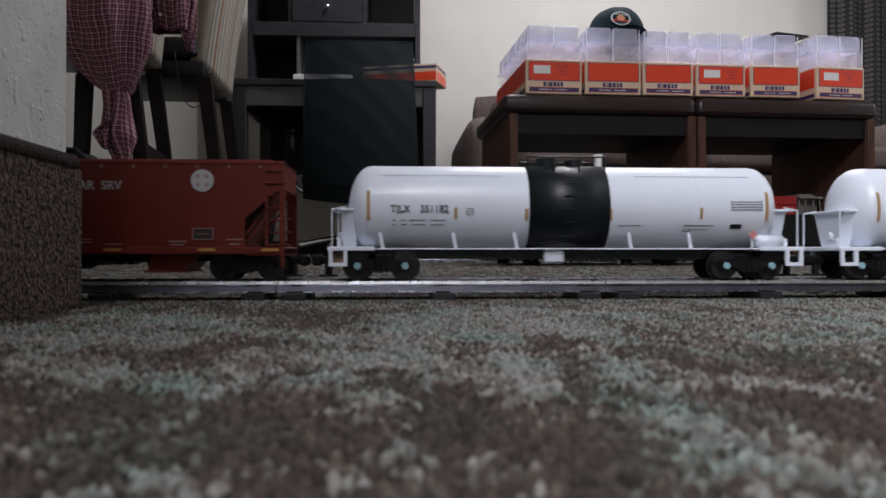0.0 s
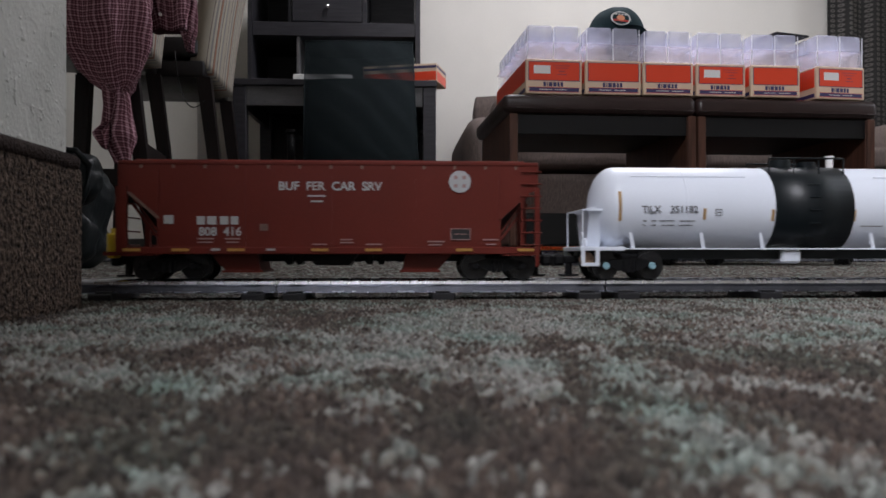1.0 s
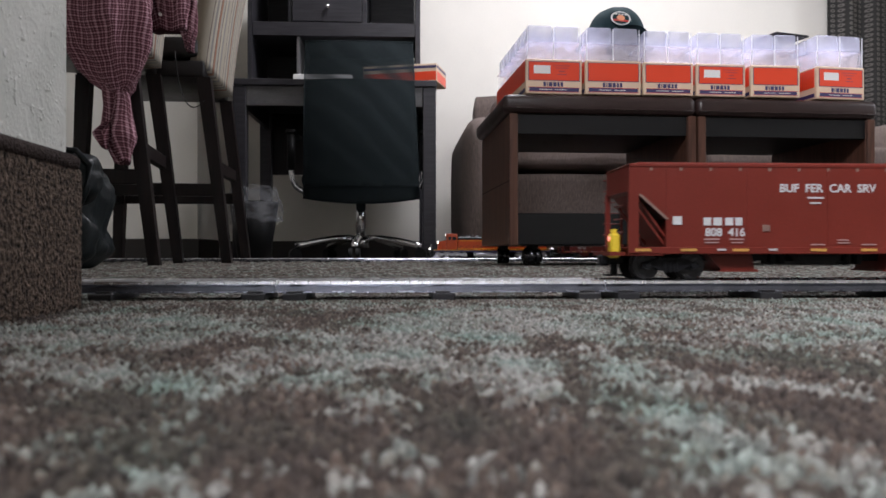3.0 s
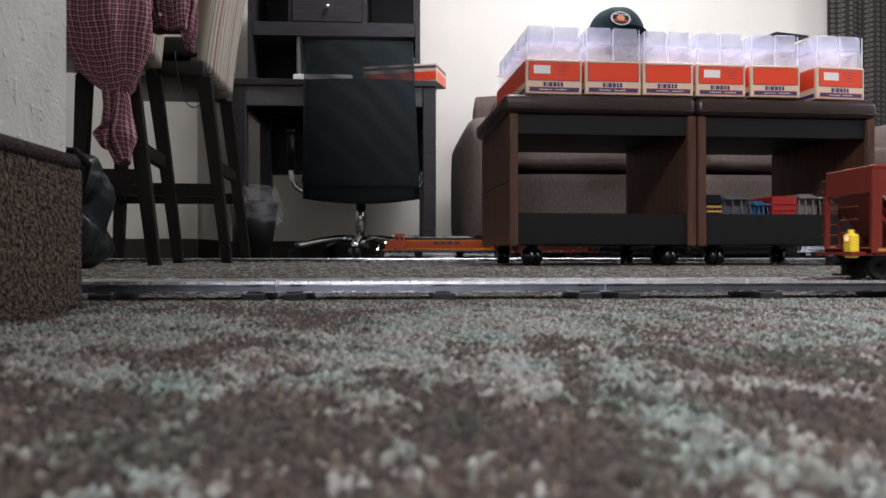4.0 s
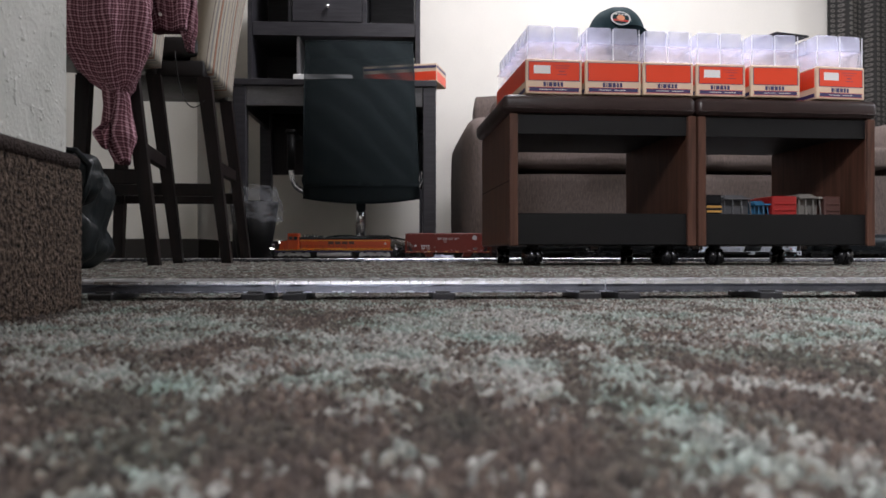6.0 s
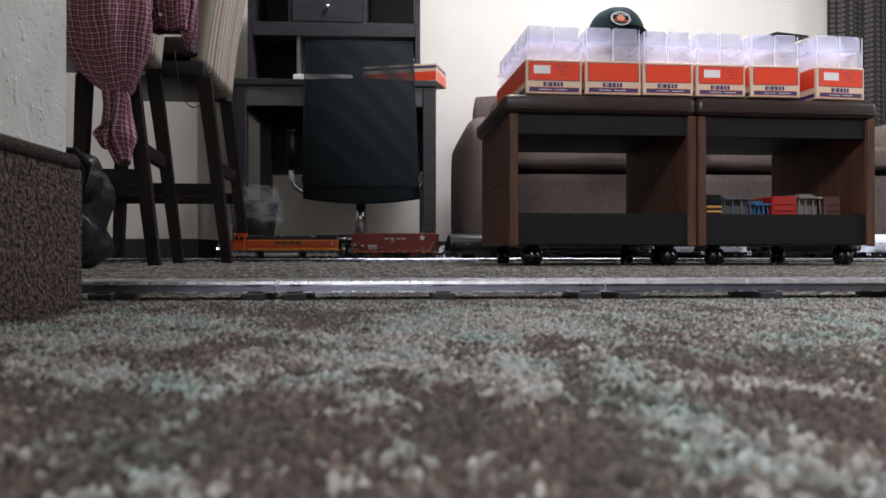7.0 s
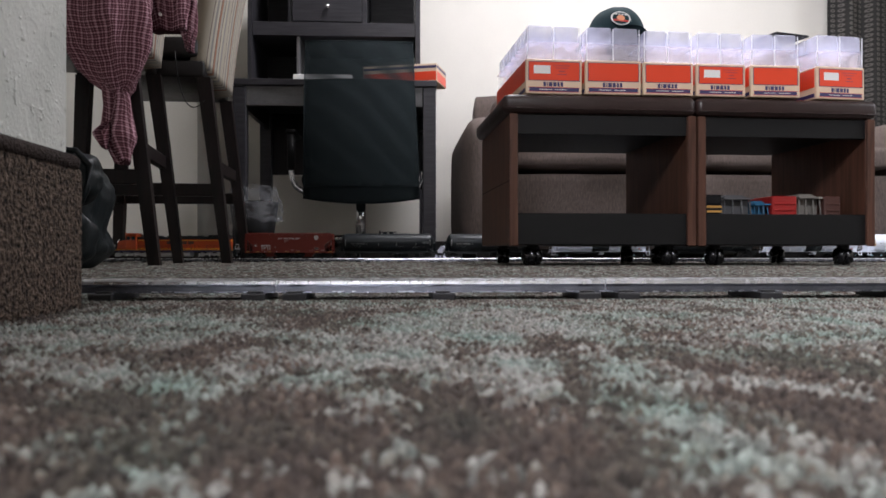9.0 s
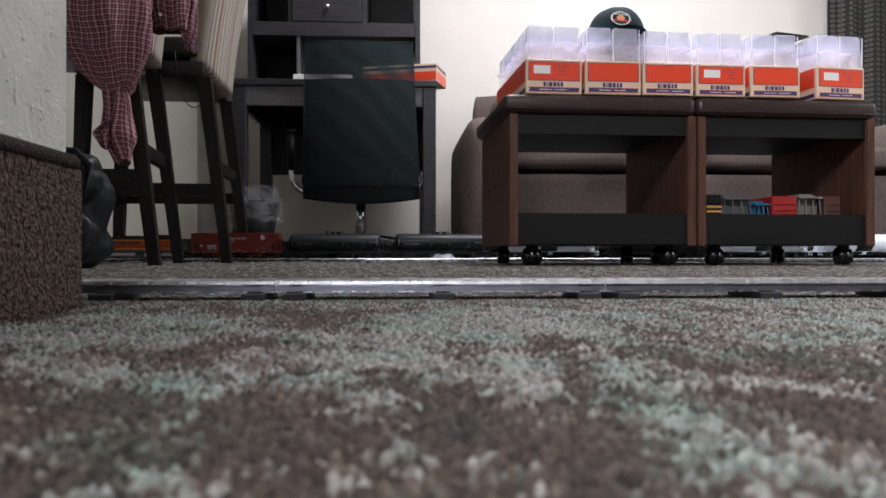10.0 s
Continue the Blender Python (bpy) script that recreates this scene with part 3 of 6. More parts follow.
# ---- furniture ----
def ottoman_cube(m, lip_left, lip_right):
    """Open storage cube on casters with a padded leather top; origin at the front left foot."""
    W, D = 0.504, 0.50
    o = tagged(empty("storage_ottoman", m), "walnut storage cube with padded dark leather top on casters", "ottoman", "storage cubes")
    t = 0.021
    for x in (0, W - t):
        s = part("side_panel", box(x, x + t, 0.004, D, 0.055, 0.40, 0.003), WALNUT, o, "walnut veneered side panel")
        part("front_edge", box(x - 0.001, x + t + 0.001, -0.004, 0.0035, 0.052, 0.40, 0.002), WALNUT, s)
    part("seam", box(-0.0008, 0.0005, 0.006, D - 0.004, 0.222, 0.2245), BLACKBOARD, o)
    part("top_rail", box(t + 0.001, W - t - 0.001, 0.006, 0.026, 0.348, 0.399), BLACKBOARD, o, "black top rail")
    part("inner_top", box(t + 0.001, W - t - 0.001, 0.027, D, 0.364, 0.376), BLACKBOARD, o)
    part("front_board", box(t + 0.001, W - t - 0.001, 0.004, 0.02, 0.055, 0.139, 0.002), BLACKBOARD, o, "black front board")
    part("bottom", box(t + 0.001, W - t - 0.001, 0.021, D, 0.055, 0.072), BLACKBOARD, o)
    part("back_rail", box(t + 0.001, W - t - 0.001, D - 0.02, D - 0.002, 0.055 + 0.018, 0.139), BLACKBOARD, o)
    bm = box(-lip_left, W + lip_right, -0.012, D + 0.01, 0.400, 0.450, 0.018, 5)
    for v in bm.verts:
        v.co.z += 0.004 * math.sin(max(0, min(1, v.co.x / W)) * math.pi) * (v.co.z > 0.42)
    cu = part("cushion", bm, LEATHER, o, "padded dark brown leather top", True)
    for y in (-0.0125, D + 0.0105):
        part("piping", tube([(-lip_left + 0.006 + k * (W + lip_left + lip_right - 0.012) / 12, y, 0.412 + 0.0008 * math.sin(k * 2.1)) for k in range(13)], 0.0022, 6), LEATHER, cu, "", True)
    for x, y in ((0.072, 0.055), (W - 0.055, 0.055), (0.055, D - 0.09), (W - 0.05, D - 0.09)):
        c = part("caster", rod((x, y, 0.036), (x, y, 0.055), 0.013, 0.017, 14), RUBBER, o, "black twin wheel caster")
        a = random.uniform(-0.6, 0.6)
        d = Vector((math.cos(a), math.sin(a), 0))
        for sgn in (-1, 1):
            p = Vector((x, y, 0.0245)) + d * sgn * 0.0095
            bm = rod(p - d * 0.0088, p + d * 0.0088, 0.0245, 0.0215, 22)
            part("wheel", bm, CASTER, c, "glossy black wheel", True)
    return o


OTT_TURN = 2.4
OTT = pose(0.268, 1.995, 0, 0, 0, OTT_TURN)
ottoman_cube(OTT @ pose(0.011, 0, 0), 0.019, 0.0)
ottoman_cube(OTT @ pose(0.5230, 0.002, 0, 0, 0, 0.4), 0.0075, 0.0065)


def shipping_box(m, label, sticker, W=0.148, tall=1.0):
    """Toy train carton: orange and cream card tray with a clear blister lid."""
    D, H = 0.42, 0.092
    o = tagged(empty("toy_box", m @ Matrix.Diagonal((1, 1, tall, 1))), label, "box", "toy train cartons")
    tray = part("tray", box(0, W, 0, D, 0, H, 0.002), BOXCREAM, o, "cream and orange card tray")
    part("front_panel", bars([(0.008, W - 0.008, 0.036, 0.084)]), BOXORANGE, tray, "orange printed end panel", m=pose(0, -0.0002, 0))
    pieces("panel_border", bars([(0.0065, W - 0.0065, 0.0345, 0.036), (0.0065, W - 0.0065, 0.084, 0.0855), (0.0065, 0.008, 0.036, 0.084), (W - 0.008, W - 0.0065, 0.036, 0.084)], 0.0009), BOXNAVY, tray, m=pose(0, -0.0002, 0))
    pieces("brand_mark", bars(glyphs(W / 2 - 0.029, 0.0195, 0.0075, 0.0115, 0.0027, (0.9, 0.35, 1.25, 1.1, 0.8, 0.9))), BOXNAVY, tray, "dark blue brand mark", m=pose(0, -0.0002, 0))
    part("lower_band", bars([(0.009, W - 0.009, 0.0065, 0.0165)]), BOXNAVY, tray, "navy band", m=pose(0, -0.0002, 0))
    pieces("band_line", bars([(0.007, W - 0.007, 0.0052, 0.0064), (0.007, W - 0.007, 0.0166, 0.0178)], 0.0008), SIGNRED, tray, m=pose(0, -0.0002, 0))
    pieces("small_print", bars([(0.036, 0.070, 0.0105, 0.0122), (0.078, 0.11, 0.0105, 0.0122)], 0.001), LABELWHITE, tray, m=pose(0, -0.0002, 0))
    if sticker:
        part("sticker", bars([(0.021, 0.066, 0.053, 0.075)], 0.0012), LABELWHITE, tray, "white paper sticker", m=pose(0, -0.0002, 0))
        pieces("print_line", bars([(0.075, 0.12, 0.0745, 0.0755), (0.08, 0.115, 0.068, 0.069), (0.09, 0.105, 0.059, 0.0605), (0.085, 0.11, 0.051, 0.0522)], 0.0008), BOXNAVY, tray, m=pose(0, -0.0002, 0))
    for x, turn in ((-0.0003, -90), (W + 0.0003, 90)):
        ln = D - 0.02
        mm = pose(x, D / 2, 0, 0, 0, turn)
        part("side_panel", bars([(-ln / 2, ln / 2, 0.034, 0.088)], 0.0006), BOXORANGE, tray, "orange printed side panel", m=mm)
        part("side_band", bars([(-ln / 2, ln / 2, 0.0065, 0.0165)], 0.0006), BOXNAVY, tray, m=mm)
    # blister lid: ribbed walls in two compartments across, eight along
    lid = bmesh.new()
    n = 7
    for i in range(2):
        for j in range(n):
            xa, xb = 0.004 + i * (W - 0.008) / 2, 0.004 + (i + 1) * (W - 0.008) / 2
            ya, yb = 0.004 + j * (D - 0.008) / n, 0.004 + (j + 1) * (D - 0.008) / n
            g = 0.0022
            add_box(lid, xa + g, xb - g, ya + g, yb - g, H + 0.0475, H + 0.092, 0.006, 2)
    ob = part("blister_lid", box(0.001, W - 0.001, 0.001, D - 0.001, H + 0.0455, H + 0.0473), FROST, o, "frosted clear plastic lid")
    made = pieces("compartment", lid, FROST, ob, "frosted plastic cell", True)
    low = box(0.004, W - 0.004, 0.004, D - 0.004, H + 0.001, H + 0.045, 0.004, 2)
    made += [ob, part("blister_base", low, CLEAR, o, "clear plastic blister", True)]
    for q in made:
        q.visible_shadow = False
    # crumpled inner wrap seen through the plastic
    for k in range(4):
        bm = box(0.012, W - 0.012, 0.012 + k * 0.098, 0.105 + k * 0.098, H + 0.001, H + 0.026)
        bmesh.ops.subdivide_edges(bm, edges=bm.edges[:], cuts=11, use_grid_fill=True)
        off = Vector((m.translation.x * 40, k * 3.0, 0))
        for v in bm.verts:
            if v.co.z > H + 0.004:
                v.co.z += 0.022 * noise.noise(v.co * 38 + off) + 0.010 * abs(noise.noise(v.co * 90 + off))
                v.co.y += 0.006 * noise.noise(v.co * 60 - off)
                v.co.z = min(H + 0.043, max(H + 0.003, v.co.z))
        part("insert", bm, WRAP, o, "crumpled clear inner wrap").visible_shadow = False
    # pale upright rods that stand in for highlights on the lid front
    for x in (0.0045, W / 2, W - 0.0045):
        part("edge_glint", rod((x, 0.0038, H + 0.002), (x, 0.0038, H + 0.086), 0.0014, None, 6), EDGEGLINT, ob)
    return o


FROST = clear_plastic("frosted_plastic", (0.66, 0.66, 0.78), 0.18, 0.42)
WRAP = clear_plastic("crumpled_clear_wrap", (0.62, 0.56, 0.60), 0.12, 0.32)
# near-white colour of the rods that imitate highlights on the plastic
EDGEGLINT = clear_plastic("plastic_edge_glint", (0.95, 0.95, 1.0), 0.1, 0.7)
CUSHION_TOP = 0.4555
for x, y, turn, st, wide, tall in ((0.057, 0.012, 1.2, True, 0.1525, 1.0), (0.216, 0.006, 0.4, False, 0.1525, 0.98), (0.372, 0.002, -0.6, False, 0.138, 0.95),
                             (0.520, 0.004, 0.3, True, 0.138, 0.945), (0.671, 0.0, -0.8, False, 0.138, 0.935), (0.862, 0.006, 4.5, True, 0.146, 0.965)):
    shipping_box(OTT @ pose(x, y, CUSHION_TOP, 0, 0, turn),
                 "orange and cream toy train carton with clear lid" + (" and white sticker" if st else ""), st, wide, tall)


def baseball_cap(m):
    o = tagged(empty("baseball_cap", m), "dark green cotton cap with an oval front badge", "cap")
    bm = bmesh.new()
    rings = []
    for i in range(11):
        a = i / 10 * math.pi / 2
        r, z = math.cos(a) ** 0.8, math.sin(a)
        rings.append([bm.verts.new((0.082 * r * math.cos(t) , 0.095 * r * math.sin(t), 0.100 * z ** 0.85 + 0.002 * math.cos(6 * t) * r)) for t in (2 * math.pi * k / 36 for k in range(36))])
    for p, q in zip(rings, rings[1:]):
        for k in range(36):
            if (p[k].co - p[(k + 1) % 36].co).length > 1e-5:
                bm.faces.new((p[k], p[(k + 1) % 36], q[(k + 1) % 36], q[k]))
    bmesh.ops.remove_doubles(bm, verts=bm.verts, dist=0.0004)
    part("crown", bm, CAPGREEN, o, "", True)
    part("button", rod((0, 0, 0.098), (0, 0, 0.104), 0.007, 0.004, 12), CAPGREEN, o)
    bm = bmesh.new()
    ring = []
    for k in range(21):
        t = math.pi * k / 20 + math.pi
        ring.append(((0.075 * math.cos(t), 0.088 * math.sin(t) * 0.9), (0.078 * math.cos(t), -0.015 + 0.155 * math.sin(t))))
    vs = [[bm.verts.new((p[0], p[1], 0.006 + zz - 0.03 * (abs(p[0]) / 0.08) ** 2 * (0 if i == 0 else 0.3))) for i, p in enumerate(r)] for r in ring for zz in (0,)]
    for a, b in zip(vs, vs[1:]):
        bm.faces.new((a[0], a[1], b[1], b[0]))
    bmesh.ops.solidify(bm, geom=bm.faces[:], thickness=0.003)
    part("peak", bm, CAPGREEN, o)
    # badge lies on the sloping front
    badge = part("badge", rod((0, 0, 0), (0, 0, 0.0015), 0.027, None, 28), LABELWHITE, o, "white edged oval badge",
                 m=pose(-0.009, -0.0915, 0.046, 72, 6, 0) @ Matrix.Diagonal((1.02, 0.8, 1, 1)))
    part("badge_field", rod((0, 0, 0.0015), (0, 0, 0.002), 0.023, None, 28), CAPGREEN, badge)
    part("badge_bar", box(-0.021, 0.021, -0.013, -0.006, 0.002, 0.0024), SIGNRED, badge)
    part("badge_centre", rod((0, 0.001, 0.002), (0, 0.001, 0.0026), 0.011, None, 20), SIGNORANGE, badge)
    part("badge_letters", bars([(-0.016 + 0.0085 * k, -0.011 + 0.0085 * k, 0, 0.005) for k in range(4)]), LABELWHITE, badge, m=pose(0, 0.012, 0.0025, -90, 0, 0))
    return o


SIGNORANGE = plain("orange_print", (0.75, 0.30, 0.16), 0.5, vary=0.1, bump=0)
baseball_cap(OTT @ pose(0.352, 0.17, CUSHION_TOP + 0.1800, 0, 0, -4))


def flat_card():
    bm = box(-0.055, 0.06, -0.08, 0.08, 0, 0.006, 0.002)
    tagged(part("card_folder", bm, BLACKBOARD, m=OTT @ pose(0.80, 0.13, CUSHION_TOP + 0.1845, 0, 0, 14)), "thin black folder lying on the carton lids", "folder")


flat_card()


def cube_toy(name, x, w, h, kind, material, label):
    """A toy wagon parked in the open cube, its end towards the front."""
    o = tagged(empty(name, OTT @ pose(0.5285 + x, 0.045, 0.0735, 0, 0, 0)), label, "toy wagon", "toy wagons in the cube")
    part("underframe", box(-w / 2 + 0.004, w / 2 - 0.004, 0.0, 0.26, 0.018, 0.03), TRUCK, o)
    for y in (0.04, 0.22):
        part("wheelset", box(-w / 2 + 0.008, w / 2 - 0.008, y - 0.025, y + 0.025, 0, 0.018, 0.004), TRUCK, o)
    if kind == "box":
        bm = box(-w / 2, w / 2, 0, 0.26, 0.03, h, 0.003)
        body = part("body", bm, material, o)
        for k in range(4):
            z = 0.042 + k * (h - 0.05) / 4
            part("end_rib", box(-w / 2 + 0.004, w / 2 - 0.004, -0.003, 0, z, z + 0.006, 0.0015), material, body)
    else:
        bm = prism([(-w / 2, h * 0.55), (-w / 2, h - 0.008), (-w / 4, h), (w / 4, h), (w / 2, h - 0.008), (w / 2, h * 0.55), (w / 6, 0.032), (-w / 6, 0.032)], 0.03, 0.25)
        body = part("body", bm, material, o)
        for x2 in (-w / 2 + 0.002, -w / 6, w / 6, w / 2 - 0.002):
            part("end_post", rod((x2, 0.004, 0.03), (x2 * 0.9, 0.01, h - 0.012), 0.0022, None, 6), material, body)
        part("end_sill", box(-w / 2, w / 2, 0, 0.012, 0.03, 0.036), material, body)
        part("end_top", box(-w / 2, w / 2, 0.0, 0.032, h - 0.014, h - 0.009), material, body)
        for s in (-1, 1):
            part("end_brace", rod((s * w / 2 * 0.95, 0.006, 0.036), (s * w / 8, 0.03, h * 0.6), 0.002, None, 6), material, body)
    return o


def cube_toys():
    cube_toy("toy_locomotive", 0.058, 0.048, 0.120, "box", TRUCK, "black toy locomotive with yellow end stripes")
    o = bpy.data.objects["toy_locomotive"]
    for k in range(4):
        part("yellow_stripe", box(-0.021, 0.021, -0.0045, -0.0032, 0.045 + k * 0.013, 0.051 + k * 0.013), YELLOWSTRIPE, o, "yellow stripe")
    cube_toy("toy_hopper", 0.130, 0.084, 0.122, "hopper", HOPGREY, "grey toy covered hopper wagon")
    cube_toy("toy_hopper", 0.199, 0.046, 0.106, "hopper", HOPBLUE, "blue toy hopper wagon")
    cube_toy("toy_boxcar", 0.263, 0.072, 0.118, "box", BOXRED, "bright red toy boxcar with ribbed end")
    cube_toy("toy_hopper", 0.340, 0.070, 0.126, "hopper", HOPPALE, "warm grey toy covered hopper wagon")
    cube_toy("toy_boxcar", 0.403, 0.048, 0.118, "box", BROWNPL, "dark brown toy boxcar with ribbed end")


cube_toys()


def soft_block(x0, x1, y0, y1, z0, z1, r=0.03, puff=0.012, n=8):
    bm = bmesh.new()
    bmesh.ops.create_cube(bm, size=1)
    bmesh.ops.subdivide_edges(bm, edges=bm.edges[:], cuts=n, use_grid_fill=True)
    c, h = Vector(((x0 + x1) / 2, (y0 + y1) / 2, (z0 + z1) / 2)), Vector(((x1 - x0) / 2, (y1 - y0) / 2, (z1 - z0) / 2))
    for v in bm.verts:
        p = v.co * 2
        q = Vector([p[i] * h[i] for i in range(3)])
        core = Vector([max(-(h[i] - r), min(h[i] - r, q[i])) for i in range(3)])
        d = q - core
        q = core + (d.normalized() * r if d.length > r else d)
        for i in range(3):
            j, k = (i + 1) % 3, (i + 2) % 3
            q[i] += p[i] * puff * (1 - p[j] ** 2) * (1 - p[k] ** 2)
        q += Vector((1, 1, 1)) * 0.003 * (noise.noise(Vector(q) * 9 + c))
        v.co = c + q
    return bm


def sofa():
    o = tagged(empty("sofa", pose(0.245, 3.03, 0)), "taupe brown chenille sofa with square arms", "sofa")
    L = 1.98
    part("base", soft_block(0.2, L - 0.2, 0.02, 0.85, 0.05, 0.354, 0.012, 0.0), SOFA, o, "", True)
    for k in range(2):
        x = 0.2 + k * (L - 0.4) / 2
        part("seat_cushion", soft_block(x + 0.004, x + (L - 0.4) / 2 - 0.004, -0.01, 0.66, 0.376, 0.47, 0.022, 0.012), SOFA, o, "", True)
        part("back_cushion", soft_block(x + 0.006, x + (L - 0.4) / 2 - 0.006, 0.62, 0.84, 0.47, 0.80, 0.05, 0.03), SOFA, o, "", True)
    part("back", soft_block(0.112, L - 0.08, 0.78, 0.93, 0.05, 0.83, 0.04, 0.0), SOFA, o, "", True)
    for x in (0, L - 0.2):
        part("arm", soft_block(x, x + 0.2, 0.0, 0.92, 0.05, 0.585, 0.075, 0.01), SOFA, o, "", True)
    for x in (0.08, L - 0.08):
        for y in (0.08, 0.85):
            part("foot", box(x - 0.025, x + 0.025, y - 0.025, y + 0.025, 0, 0.055, 0.003), BLACKWOOD, o)


sofa()


def desk():
    Y0, Y1, X0, X1 = 3.19, 3.86, -0.705, 0.143
    o = tagged(empty("desk", pose(0, 0, 0)), "black-brown writing desk with drawers and open hutch", "desk")
    part("top", box(X0, X1, Y0, Y1, 0.725, 0.752, 0.003), GREYWOOD, o)
    part("apron", box(X0 + 0.06, X1 - 0.06, Y0 + 0.012, Y0 + 0.034, 0.642, 0.724, 0.002), APRON, o, "worn grey laminate apron")
    for s in (X0 + 0.005, X1 - 0.06):
        for y in (Y0 + 0.005, Y1 - 0.06):
            part("leg", box(s, s + 0.055, y, y + 0.055, 0, 0.7245, 0.003), GREYWOOD, o)
    part("side_rail", box(X1 - 0.05, X1 - 0.03, Y0 + 0.061, Y1 - 0.061, 0.64, 0.724), GREYWOOD, o)
    part("side_rail", box(X0 + 0.03, X0 + 0.05, Y0 + 0.061, Y1 - 0.061, 0.64, 0.724), GREYWOOD, o)
    h = part("hutch", box(X0 + 0.015, X0 + 0.035, 3.45, Y1, 0.753, 1.45), GREYWOOD, o, "open hutch with drawer")
    part("side_board", box(0.057, 0.078, 3.45, Y1, 0.753, 1.45), GREYWOOD, h)
    part("back_board", box(X0 + 0.036, 0.056, Y1 - 0.012, Y1, 0.753, 1.45), GREYWOOD, h)
    part("shelf", box(X0 + 0.036, 0.056, 3.455, Y1 - 0.013, 1.005, 1.066, 0.002), GREYWOOD, h, "thick dark shelf")
    part("shelf", box(X0 + 0.036, 0.056, 3.455, Y1 - 0.013, 1.40, 1.42), GREYWOOD, h)
    part("divider", box(-0.515, -0.497, 3.47, Y1 - 0.013, 1.0665, 1.399), GREYWOOD, h)
    part("divider", box(-0.18, -0.162, 3.47, Y1 - 0.013, 1.0665, 1.399), GREYWOOD, h)
    part("divider", box(-0.475, -0.462, 3.47, Y1 - 0.013, 0.753, 1.004), GREYPAINT, h, "pale inner divider")
    d = part("drawer", box(-0.494, -0.183, 3.458, 3.475, 1.070, 1.22, 0.002), GREYWOOD, h, "small drawer front")
    bm = rod((-0.335, 3.457, 1.134), (-0.335, 3.445, 1.134), 0.004, None, 10)
    bmesh.ops.create_uvsphere(bm, u_segments=14, v_segments=10, radius=0.0105, matrix=Matrix.Translation((-0.335, 3.438, 1.134)))
    # knob is a part of the hutch, one level under it
    part("knob", bm, CHROME, h, "polished metal knob", True)
    part("desk_back", box(X0 + 0.06, X1 - 0.06, Y1 - 0.02, Y1 - 0.005, 0.42, 0.724), BLACKWOOD, o)
    # things on the desk
    pb = tagged(empty("toy_box", pose(0.094, 3.214, 0.7525, 0, 0, -16)), "orange and cream carton overhanging the desk edge", "box")
    t = part("tray", box(-0.275, 0.05, 0, 0.17, 0, 0.075, 0.002), BOXCREAM, pb)
    part("front_panel", bars([(-0.271, 0.047, 0.004, 0.042)]), BOXORANGE, t, "orange printed panel")
    part("front_band", bars([(-0.271, 0.047, 0.056, 0.066)]), BOXNAVY, t)
    part("side_panel", bars([(0.004, 0.166, 0.004, 0.042)]), BOXORANGE, t, "orange printed panel", m=pose(0.05, 0, 0, 0, 0, 90))
    part("side_band", bars([(0.004, 0.166, 0.056, 0.066)]), BOXNAVY, t, m=pose(0.05, 0, 0, 0, 0, 90))
    tagged(part("paper_pad", box(-0.462, -0.215, 3.26, 3.44, 0.7525, 0.788, 0.002), LABELWHITE), "white paper stack lying on the desk", "paper")


APRON = plain("worn_grey_laminate", (0.085, 0.083, 0.085), 0.45, vary=0.45, scale=22, bump=0.2, fine=300, stretch=(0.5, 1, 2))
GREYPAINT = plain("grey_laminate", (0.10, 0.098, 0.10), 0.5, vary=0.1)
desk()


